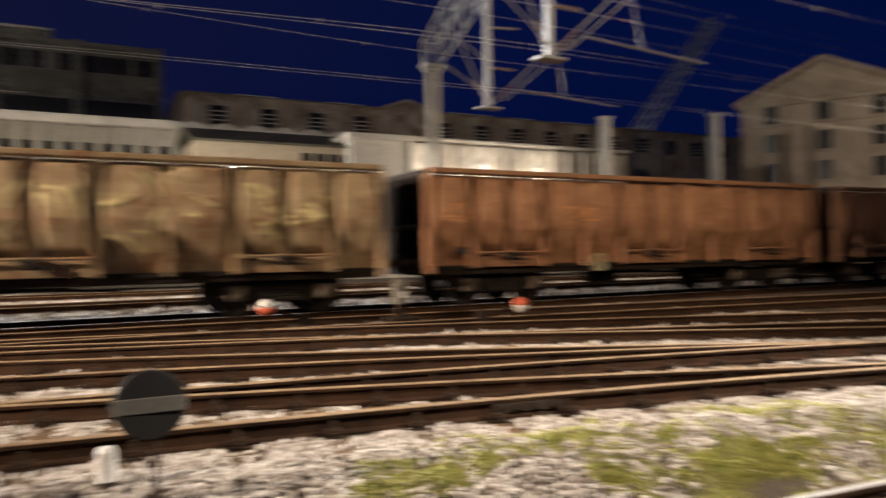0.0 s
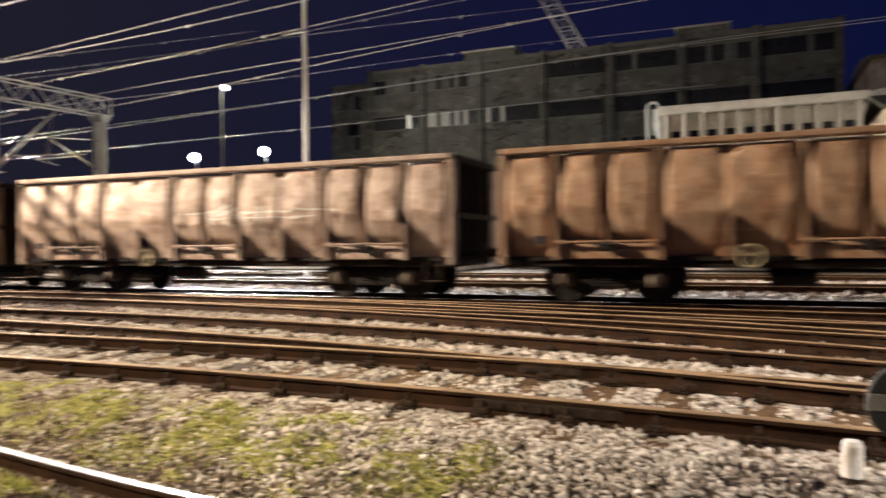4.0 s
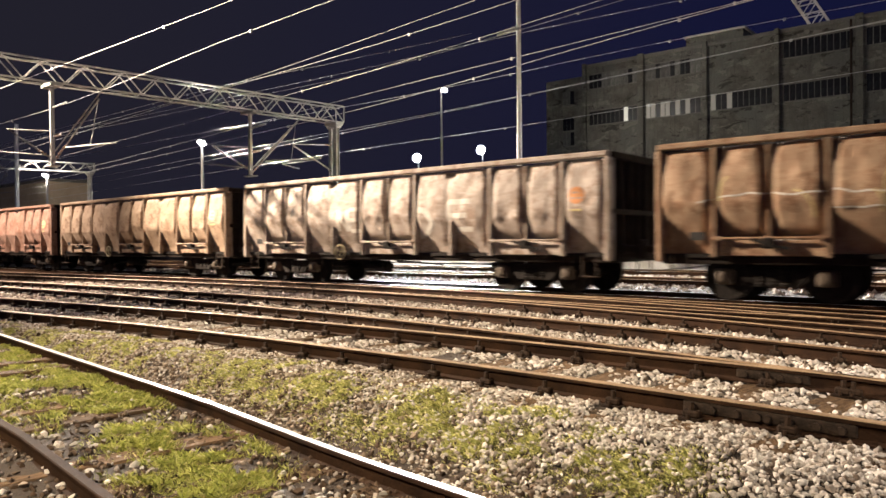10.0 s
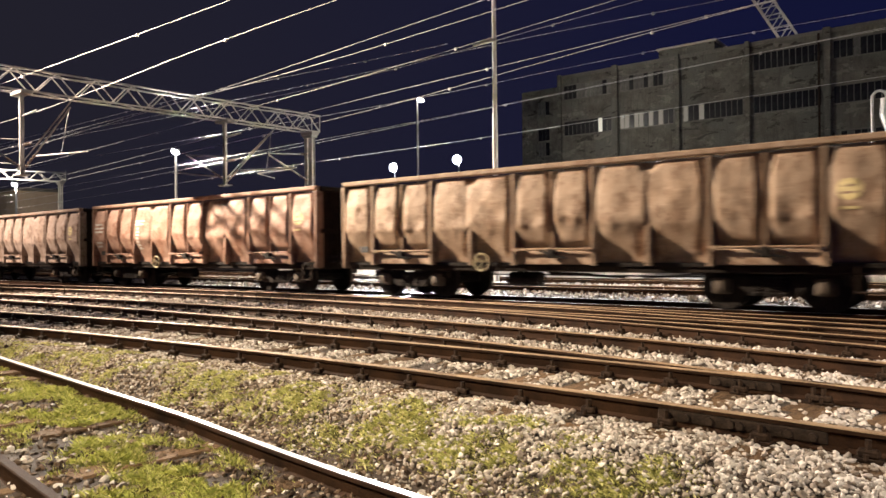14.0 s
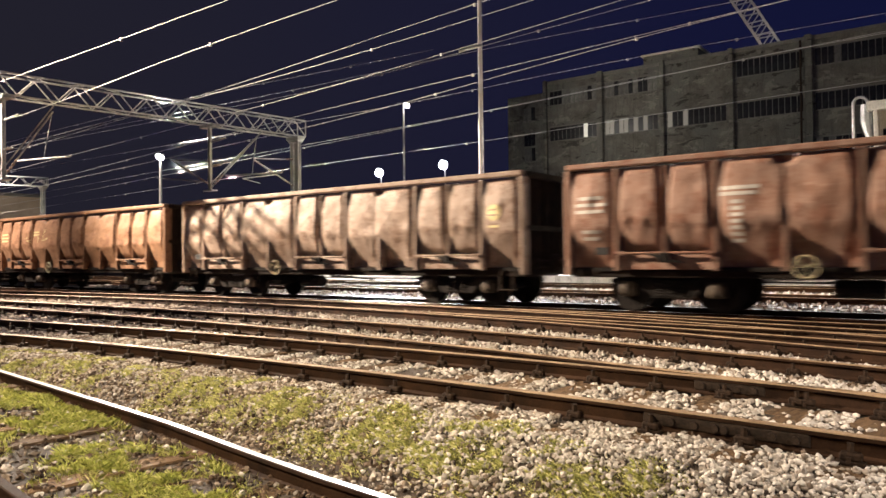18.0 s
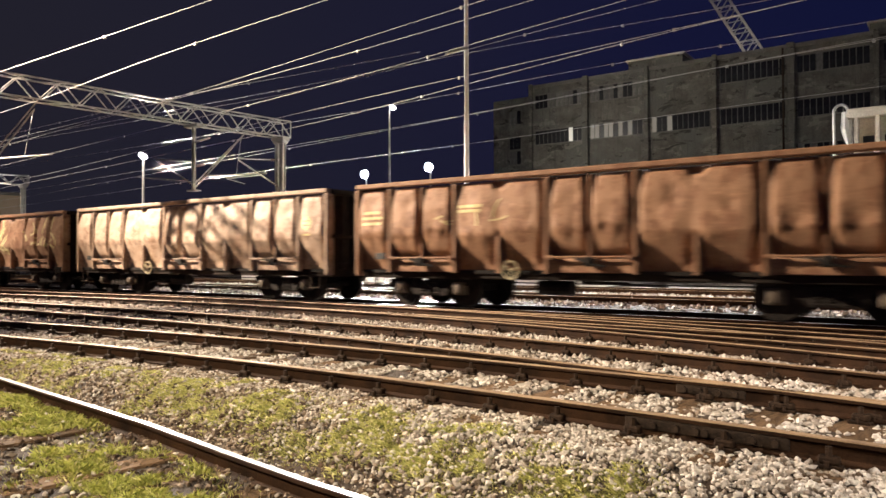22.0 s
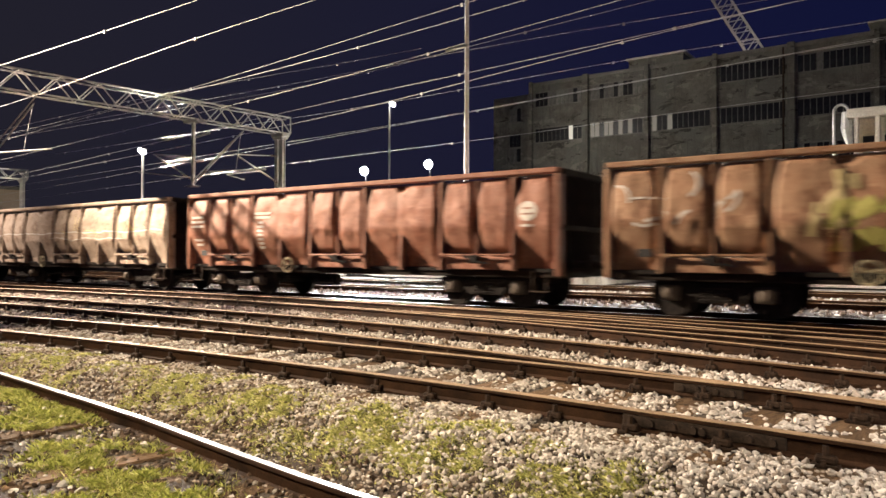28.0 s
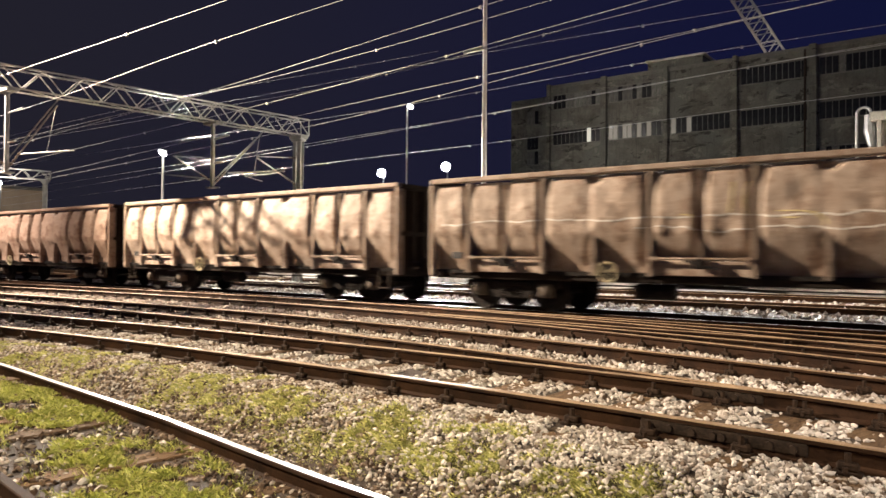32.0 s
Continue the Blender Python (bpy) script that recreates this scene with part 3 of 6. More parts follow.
stones("pale ballast behind the freight train", 16000, -36, 26, lambda x: 17.2, lambda x: 27.5, 0.04, 0.08, None, 0.15, True)
stones("pale stones beside the yard ground", 5000, -2, 10, lambda x: 1.2, lambda x: far_rail_s(x) + 0.1, 0.012, 0.036, lambda x, u: 0.35 + 0.9 * noise.noise((x, u * 3, 2)), 0.2)

blades = []
for px_, py_, pr, thick in PATCHES:
    cnt = int((120000 if py_ > 3.6 else 84000) * pr * pr * thick)
    rr, aa = 1.3 * pr * np.sqrt(rng.uniform(0, 1, cnt)), rng.uniform(0, 2 * np.pi, cnt)
    for r_, a_, pick in zip(rr, aa, rng.uniform(0, 0.75, cnt)):
        x, y = px_ + 1.25 * r_ * math.cos(a_), py_ + 0.85 * r_ * math.sin(a_)
        c = cover(x, y)
        if c > pick and abs(y - far_rail_s(x)) > 0.05 and y < near_rail_t1(x) - 0.2:
            tall = 0.5 + 0.5 * ease(0.5 + 1.6 * noise.noise((x * 4.5, y * 4.5, 30)))
            blades.append((x, y, tall * (0.85 if y > far_rail_s(x) + 0.12 else 1.0)))
blades = np.array(blades)
BLADE = np.stack([np.array([(-0.034, 0, 0), (0.034, 0, 0), (0.026, b * 0.5, 0.58), (0.0, b * 1.5, 1.0 - 0.25 * b)]) for b in (0.05, 0.15, 0.3, 0.5, 0.8)])
MOSS_LEAF = np.stack([np.array([(-0.10, 0, 0), (0.10, 0, 0), (0.10, b * 0.6, 0.36), (0.0, b * 1.4, 0.50)]) for b in (0.1, 0.2, 0.4, 0.6, 0.8)])
BLADE_F = np.array([[0, 1, 2], [0, 2, 3]])
bz = ground_many(blades[:, 0], blades[:, 1]) - 0.005
length = rng.uniform(0.022, 0.078, len(blades)) * blades[:, 2]
on_shoulder = blades[:, 1] > np.array([far_rail_s(a) + 0.12 for a in blades[:, 0]])
for chosen, name, mat, label in ((~on_shoulder, "grass", GRASS, "lush yellow-green grass growing between the siding rails"), (on_shoulder, "low_grass", MOSS, "low yellowish grass and moss growing through the gravel")):
    me = scatter_mesh(name, MOSS_LEAF if mat is MOSS else BLADE, BLADE_F, np.stack([blades[:, 0], blades[:, 1], bz], -1)[chosen], length[chosen], rng, 1.0)
    me.materials.append(mat)
    tagged(new(name, me), label, "grass", kind="stuff")

# ---- the freight train ----
BODY, PITCH = 12.89, 14.04
# offsets along a wagon of its bays: end, door pair, wide, door pair, wide, door pair, end
BAYS = [("end", 1.08), ("door", 0.985), ("door", 0.985), ("wide", 2.41), ("door", 0.985), ("door", 0.985), ("wide", 2.41), ("door", 0.985), ("door", 0.985), ("end", 1.08)]
SILL, EDGE = 0.86, 3.10
WIDTH = 2.78


def steps(z, knots):
    """A value that runs straight from knot to knot."""
    for (a, p), (b, q) in zip(knots, knots[1:]):
        if z <= b:
            return p + (q - p) * min(max((z - a) / (b - a), 0), 1)
    return knots[-1][1]


def sheet(width, seed, door):
    """The outer face of a side sheet pushed out into creased shields between the posts by years of loads: depth(x, z), and its upright range."""
    rnd = random.Random(seed)
    z0, z1 = (1.24 if door else SILL + 0.04), 2.95
    pillows = 2 if width > 2 else 1
    swell = [rnd.uniform(0.27, 0.33) for _ in range(pillows)]
    fold = [(rnd.uniform(1.74, 1.94), rnd.uniform(2.30, 2.46), rnd.uniform(0.86, 1.0)) for _ in range(pillows)]
    dents = [(rnd.uniform(0.1, 0.9) * width, rnd.uniform(z0 + 0.4, z1 - 0.15), rnd.uniform(0.10, 0.34), rnd.uniform(-0.035, 0.028)) for _ in range(14 if width > 2 else 7)]

    def depth(x, z):
        part_w = width / pillows
        k = min(int(x / part_w), pillows - 1)
        u = 2 * (x - k * part_w) / part_w - 1
        lo, hi, top = fold[k]
        if door:
            push = steps(z, ((z0, 0.10), (z0 + 0.16, 0.52), (lo, 1.0), (hi, top), (2.87, 0.62), (z1, 0.30)))
            half = steps(z, ((z0, 0.60 if u < 0 else 0.74), (lo - 0.12, 0.91), (2.52, 0.92), (z1, 0.72)))
        else:
            push = steps(z, ((z0, 0.0), (1.08, 0.08), (lo - 0.08, 0.96), (lo, 1.0), (hi, top), (2.87, 0.66), (z1, 0.32)))
            half = steps(z, ((z0, 0.60), (1.16, 0.64), (lo - 0.02, 0.96), (2.50, 0.96), (z1, 0.76)))
        if pillows == 2 and (u > 0) == (k == 0):
            half += 0.8 * ease((z - 1.58) / 0.2) * (1 - ease((z - 2.66) / 0.2))
        a = min(max((1 - abs(u) / half) / 0.22, 0.0), 1.0)
        across = a * (2 - a) * (0.94 + 0.06 * (1 - u * u))
        out = swell[k] * push * across
        for dx, dz, r, h in dents:
            out += h * math.exp(-((x - dx) ** 2 + (z - dz) ** 2) / (r * r)) * across * push
        crinkle = noise.noise((x * 3.1 + 1.7 * z, z * 2.2 - x, seed * 1.3)) + 0.6 * noise.noise((x * 7.5 - 3 * z, z * 6.0, seed * 2.1 + 5))
        out += 0.014 * crinkle * across * push
        return 0.195 - max(out, 0.0)

    return depth, z0, z1


def bulged_panel(width, seed, door):
    """The sheet as a mesh with thickness."""
    depth, z0, z1 = sheet(width, seed, door)
    nx, nz = (57 if width > 2 else 29), 35
    g = Geo()
    for layer in (0, 0.012):
        for j in range(nz):
            z = z0 + (z1 - z0) * j / (nz - 1)
            for i in range(nx):
                x = 0.012 + (width - 0.024) * i / (nx - 1)
                g.v.append((x, depth((x - 0.012) / (width - 0.024) * width, z) + layer, z))
    n = nx * nz
    for j in range(nz - 1):
        for i in range(nx - 1):
            a = j * nx + i
            g.f.append((a, a + 1, a + nx + 1, a + nx))
            g.f.append((n + a, n + a + nx, n + a + nx + 1, n + a + 1))
    rim = [i for i in range(nx)] + [nx - 1 + nx * j for j in range(1, nz)] + [n - 1 - i for i in range(1, nx)] + [nx * j for j in range(nz - 2, 0, -1)]
    for a, b in zip(rim, rim[1:] + rim[:1]):
        g.f.append((b, a, a + n, b + n))
    return g.mesh("side_panel", SIGN_GREY, smooth=True)


def wagon_paint(name, base, rust, pale, dirt=0.5):
    """Old wagon paint: base colour, rust blooms, scraped dusty patches, dirty streaks that run down."""
    m, n, l, p = material(name)
    big, mid, fine = noise_node(n, l, 0.8, 6, 0.7, warp=0.5), noise_node(n, l, 3.0, 7, 0.75, warp=0.3), noise_node(n, l, 38, 3, 0.6)
    streak = noise_node(n, l, 2.2, 5, 0.7, stretch=(3.6, 3.6, 0.26))
    scrape = noise_node(n, l, 2.0, 6, 0.75, stretch=(0.7, 0.7, 4.5))
    col = mix(n, l, ramp(n, l, big, [(0.40, (0, 0, 0)), (0.60, (1, 1, 1))]), base, pale)
    col = mix(n, l, ramp(n, l, mid, [(0.50, (0, 0, 0)), (0.60, (0.85, 0.85, 0.85))]), col, rust)
    col = mix(n, l, ramp(n, l, scrape, [(0.56, (0, 0, 0)), (0.66, (0.55, 0.55, 0.55))]), col, tuple(min(0.8, 1.25 * c) for c in pale))
    col = mix(n, l, ramp(n, l, streak, [(0.50, (0, 0, 0)), (0.70, (dirt, dirt, dirt))]), col, (0.05, 0.033, 0.022))
    col = mix(n, l, 1.0, col, ramp(n, l, fine, [(0.3, (0.8, 0.8, 0.8)), (0.7, (1.1, 1.1, 1.1))]), "MULTIPLY")
    l.new(col, p.inputs["Base Color"])
    p.inputs["Roughness"].default_value = 0.62
    p.inputs["Specular IOR Level"].default_value = 0.25
    bump(n, l, p, mid, 0.30, 0.03)
    return m


# near-black steel for the sill below the painted sides
SILL_DARK = surface("near_black_steel", (0.012, 0.009, 0.007), (0.034, 0.024, 0.018), 2.5, 0.85, 0, 40, 0.3)
# wagon ends face away from the lamps; their shade is put into the colour
END_SHADE = surface("shaded_end_steel", (0.010, 0.007, 0.005), (0.028, 0.020, 0.014), 2.5, 0.9, 0, 40, 0.2)
PANELS = {}
for kind, wd in (("end", 1.08), ("door", 0.985), ("wide", 2.41)):
    PANELS[kind] = [(31 * i + len(kind), bulged_panel(wd, 31 * i + len(kind), kind == "door")) for i in range(8)]


def post_geo(strong):
    """A side post, shallow above and deep at its foot."""
    g, w = Geo(), 0.036 if strong else 0.020
    ring = lambda z, d, k: [(-w * k, -d, z), (w * k, -d, z), (w * k, 0.22, z), (-w * k, 0.22, z)]
    if strong:
        return g.quad_loop([ring(SILL, 0.06, 1.1), ring(SILL + 0.35, 0.065, 1.0), ring(1.9, 0.05, 0.9), ring(2.95, 0.04, 0.9)])
    return g.quad_loop([ring(1.24, 0.0, 1), ring(2.93, 0.0, 1)])


def half_post_geo():
    g = Geo()
    ring = lambda z, d, w: [(-w, -d, z), (w, -d, z), (w, 0.22, z), (-w, 0.22, z)]
    return g.quad_loop([ring(SILL, 0.07, 0.045), ring(1.25, 0.07, 0.042), ring(1.68, 0.055, 0.04), ring(1.82, -0.02, 0.035)])


def wheelset_parts():
    """Wheel disc with flange, axle along y."""
    g = Geo().lathe((0, 0, 0), (0, 1, 0), [(-0.065, 0.10), (-0.06, 0.36), (-0.065, 0.45), (0.045, 0.46), (0.05, 0.485), (0.07, 0.48), (0.072, 0.36), (0.05, 0.10)], 24)
    a = Geo().tube((0, -1.0, 0), (0, 1.0, 0), 0.085, n=10)
    b = Geo().box(-0.16, 0.16, -0.11, 0.11, -0.15, 0.16, 0.04)
    b.lathe((0, -0.10, 0), (0, -1, 0), [(0, 0.115), (0.05, 0.115), (0.075, 0.085), (0.08, 0.03)], 14)
    return g.mesh("wheel", BLACK, smooth=False), a.mesh("axle", BLACK), b.mesh("axle_box", IRON)


WHEEL_M, AXLE_M, BOX_M = wheelset_parts()
# paler iron: the light that the axle boxes catch is in the colour
AXLE_LIT = surface("lit_axle_box", (0.05, 0.036, 0.024), (0.12, 0.09, 0.062), 6, 0.6, 0.2, 60, 0.2)
BOX_M.materials[0] = AXLE_LIT
sp = Geo()
for k in range(5):
    sp.lathe((0, 0, 0.06 * k), (0, 0, 1), [(0, 0.075), (0.02, 0.085), (0.04, 0.075), (0.05, 0.06)], 10)
SPRING_M = sp.mesh("spring", BLACK)
bf = Geo()
for s in (-1, 1):
    y = s * 1.0
    ring = lambda x, z0, z1: [(x, y - 0.05, z0), (x, y + 0.05, z0), (x, y + 0.05, z1), (x, y - 0.05, z1)]
    bf.quad_loop([ring(-1.25, 0.52, 0.68), ring(-0.72, 0.60, 0.74), ring(-0.45, 0.30, 0.66), ring(0.45, 0.30, 0.66), ring(0.72, 0.60, 0.74), ring(1.25, 0.52, 0.68)])
bf.box(-0.16, 0.16, -1.0, 1.0, 0.42, 0.66, 0.02)
BOGIE_M = bf.mesh("bogie_frame", BLACK)
bu = Geo().lathe((0, 0, 0), (1, 0, 0), [(0, 0.12), (0.06, 0.12), (0.08, 0.085), (0.40, 0.085), (0.42, 0.22), (0.45, 0.225), (0.475, 0.19)], 16)
BUFFER_M = bu.mesh("buffer", BLACK)
STRONG_M, THIN_M, HALF_M = post_geo(True).mesh("post", SIGN_GREY), post_geo(False).mesh("thin_post", SIGN_GREY), half_post_geo().mesh("half_post", SIGN_GREY)
te = Geo().box(-0.03, BODY + 0.03, -0.06, 0.23, 2.985, EDGE, 0.02)
TOP_M = te.mesh("top_rail", SIGN_GREY)
si = Geo().box(0, BODY, 0.14, 0.28, SILL - 0.14, SILL + 0.03, 0.015)
SILL_M = si.mesh("sill", SIGN_GREY)
fl = Geo().box(0.05, 1.92, 0.03, 0.09, SILL + 0.02, 1.17, 0.012)
FLAP_M = fl.mesh("door_flap", SIGN_GREY)
lb = Geo().tube((0.0, -0.075, 1.21), (1.97, -0.075, 1.21), 0.026, n=8)
for bx in (0.12, 1.0, 1.85):
    lb.box(bx - 0.04, bx + 0.04, -0.10, 0.03, 1.16, 1.26, 0.01)
LOCK_M = lb.mesh("locking_bar", SIGN_GREY)
lv = Geo().bar((0.72, -0.10, 1.20), (1.02, -0.13, 1.08), 0.05, 0.06)
lv.bar((1.02, -0.13, 1.08), (1.38, -0.10, 1.02), 0.04, 0.05)
lv.box(0.90, 1.12, -0.15, 0.0, 1.02, 1.22, 0.03)
LEVER_M = lv.mesh("door_lever", BLACK)
END_M = Geo().box(0, 0.06, 0.20, WIDTH - 0.20, SILL, 2.96, 0.01).mesh("end_wall", END_SHADE)
RIB_END_M = Geo().box(-0.075, 0.0, -0.05, 0.05, SILL + 0.02, 2.94, 0.015).mesh("end_rib", END_SHADE)
BEAM_END_M = Geo().box(-0.09, -0.002, 0.10, WIDTH - 0.10, 1.75, 1.87, 0.02).mesh("end_beam", END_SHADE)
cp = Geo().box(-0.07, 0.05, -0.05, 0.22, SILL - 0.10, 2.97, 0.02)
CORNER_M = cp.mesh("corner_post", SIGN_GREY)
et = Geo().box(-0.10, 0.06, 0.10, WIDTH - 0.10, 2.94, EDGE - 0.01, 0.02)
ENDTOP_M = et.mesh("end_top_rail", SIGN_GREY)
uf = Geo()
for yy in (0.95, WIDTH - 0.95):
    uf.box(0.15, BODY - 0.15, yy - 0.10, yy + 0.10, SILL - 0.17, SILL - 0.02, 0.01)
for xx in (0.10, 2.2, 4.4, 6.44, 8.5, 10.7, BODY - 0.10):
    uf.box(xx - 0.07, xx + 0.07, 0.20, WIDTH - 0.20, SILL - 0.15, SILL - 0.02, 0.01)
UNDER_M = uf.mesh("underframe", BLACK)
FLOOR_M = Geo().box(0.05, BODY - 0.05, 0.10, WIDTH - 0.10, SILL - 0.02, SILL + 0.06).mesh("floor", BLACK)
br = Geo().tube((4.9, 0.75, 0.52), (5.75, 0.75, 0.52), 0.17, n=14)
br.box(5.15, 5.25, 0.65, 0.85, 0.65, 0.84, 0.01)
BRAKE_M = br.mesh("brake_cylinder", BLACK)
rg = Geo()
for xx, dz in ((7.1, -0.20), (7.9, -0.26)):
    rg.bar((5.8, 1.0, SILL - 0.2), (xx, 0.6, SILL + dz), 0.04, 0.05)
rg.bar((3.3, 0.85, SILL - 0.24), (9.6, 0.85, SILL - 0.24), 0.03, 0.03)
ROD_M = rg.mesh("brake_rod", BLACK)
wh = Geo()
for k in range(18):
    a, b = 2 * math.pi * k / 18, 2 * math.pi * (k + 1) / 18
    wh.tube((0.20 * math.cos(a), -0.02, 0.20 * math.sin(a)), (0.20 * math.cos(b), -0.02, 0.20 * math.sin(b)), 0.022, n=6)
for k in range(3):
    a = 2 * math.pi * k / 3 + 0.4
    wh.tube((0, -0.02, 0), (0.2 * math.cos(a), -0.02, 0.2 * math.sin(a)), 0.015, n=5)
HANDWHEEL_PAINT = surface("pale_yellow_paint", (0.34, 0.29, 0.16), (0.50, 0.44, 0.28), 5, 0.7, 0, 40, 0.2)
HANDWHEEL_M = wh.mesh("handwheel", SIGN_GREY)
stp = Geo()
for xx in (0.0, 0.34):
    stp.bar((xx, 0, 0.42), (xx, 0, 0.86), 0.03, 0.02)
stp.box(-0.02, 0.36, -0.06, 0.10, 0.40, 0.43, 0.006)
STEP_M = stp.mesh("step", IRON)
ck = Geo().lathe((0, 0, 0), (1, 0, 0), [(-0.1, 0.06), (0.1, 0.06), (0.14, 0.03), (0.62, 0.03), (0.64, 0.07), (0.80, 0.07), (0.82, 0.02)], 8)
COUPLER_M = ck.mesh("screw_coupling", BLACK)
tk = Geo().box(0, 0.30, 0, 0.012, 0, 0.16, 0.004)
PLATE_M = tk.mesh("label_plate", SIGN_BLACK)

PAINT_MARK = surface("faded_white_lettering", (0.55, 0.52, 0.46), (0.70, 0.66, 0.58), 8, 0.7, 0, 40, 0.1)
YELLOW_MARK = surface("faded_yellow_graffiti", (0.55, 0.44, 0.19), (0.74, 0.63, 0.34), 5, 0.7, 0, 40, 0.1)
LIME_MARK = surface("lime_graffiti", (0.36, 0.34, 0.08), (0.52, 0.48, 0.15), 4, 0.7, 0, 40, 0.1)
ORANGE_MARK = surface("orange_mark", (0.50, 0.20, 0.07), (0.62, 0.28, 0.10), 5, 0.7, 0, 40, 0.1)


def on_skin(skin, x, z):
    for x0, wd, seed, door in skin:
        if x0 <= x < x0 + wd:
            return sheet_cache(wd, seed, door)(x - x0, z)
    return 0.1


SHEETS = {}


def sheet_cache(wd, seed, door):
    if (wd, seed) not in SHEETS:
        SHEETS[(wd, seed)] = sheet(wd, seed, door)[0]
    return SHEETS[(wd, seed)]


def marks(skin, x0, x1, z0, z1, count, seed, thick=0.06):
    """Brushed strokes of paint that follow the bulged sheets and cannot be read."""
    rnd, strokes = random.Random(seed), []
    for layer in range(count):
        x, z, a = rnd.uniform(x0, x1), rnd.uniform(z0, z1), rnd.choice((0.0, 0.2, -0.3, 1.4, 1.7)) + rnd.uniform(-0.3, 0.3)
        turn, t, n = rnd.uniform(-0.28, 0.28), thick * rnd.uniform(0.6, 1.2), rnd.randint(5, 11)
        rings = []
        for q in range(n):
            nx, nz = -math.sin(a), math.cos(a)
            row = []
            for s in (-0.5, 0.0, 0.5):
                px, pz = min(max(x + nx * t * s, 0.05), BODY - 0.05), min(max(z + nz * t * s, 1.28), 2.88)
                row.append((px, on_skin(skin, px, pz) - 0.006 - 0.0006 * layer, pz))
            rings.append(row)
            x, z, a = x + 0.065 * math.cos(a), z + 0.065 * math.sin(a), a + turn
        strokes.append(Geo().quad_loop(rings, close=False))
    return strokes


# strokes of capital letters on a unit square
LETTERS = {"N": [[(0, 0), (0, 1)], [(0, 1), (1, 0)], [(1, 0), (1, 1)]], "E": [[(0, 0), (0, 1)], [(0, 1), (1, 1)], [(0, 0.5), (0.8, 0.5)], [(0, 0), (1, 0)]],
           "D": [[(0, 0), (0, 1)], [(0, 1), (0.6, 0.92)], [(0.6, 0.92), (1, 0.5)], [(1, 0.5), (0.6, 0.08)], [(0.6, 0.08), (0, 0)]]}


def lettering(skin, text, x0, x1, z0, z1, thick):
    """Large brushed capitals that follow the bulged sheets."""
    strokes, wide = [], (x1 - x0) / len(text)
    for k, ch in enumerate(text):
        ax, w = x0 + k * wide, wide * (0.78 if len(text) > 1 else 1.0)
        for (a, b), (c, d) in LETTERS[ch]:
            p, q = Vector((ax + a * w, z0 + b * (z1 - z0))), Vector((ax + c * w, z0 + d * (z1 - z0)))
            n = max(3, int((q - p).length / 0.06))
            side = Vector((-(q - p).y, (q - p).x)).normalized() * thick / 2
            rows = []
            for i in range(n + 1):
                m = p + (q - p) * i / n
                rows.append([(r.x, on_skin(skin, r.x, r.y) - 0.007, r.y) for r in (m - side, m, m + side)])
            strokes.append(Geo().quad_loop(rows, close=False))
    return strokes


def scrawl(skin, x0, x1, z, wave, thick):
    """One long brushed line that runs across the pillows."""
    rows, n = [], int((x1 - x0) / 0.07)
    for i in range(n + 1):
        x = x0 + (x1 - x0) * i / n
        c = z + wave * noise.noise((x * 0.8, z * 3, 1)) + wave * 0.5 * noise.noise((x * 3, z * 5, 2))
        rows.append([(x, on_skin(skin, x, c + q) - 0.007, c + q) for q in (-thick / 2, 0.0, thick / 2)])
    return Geo().quad_loop(rows, close=False)


def roundel(skin, cx, cz, r):
    g, rings = Geo(), []
    for rr in (r, r * 0.8, r * 0.55, r * 0.3, 0.01):
        rings.append([(cx + rr * math.cos(2 * math.pi * k / 24), on_skin(skin, cx + rr * math.cos(2 * math.pi * k / 24), cz + rr * math.sin(2 * math.pi * k / 24)) - 0.006, cz + rr * math.sin(2 * math.pi * k / 24)) for k in range(24)])
    return g.quad_loop(rings, caps=False)


def bars(skin, rows, thick=0.07):
    """Rows of plain bars (height, from, to) in place of small lettering."""
    return [scrawl(skin, a, b, z, 0.0, thick) for z, a, b in rows]


WHEELSETS = []


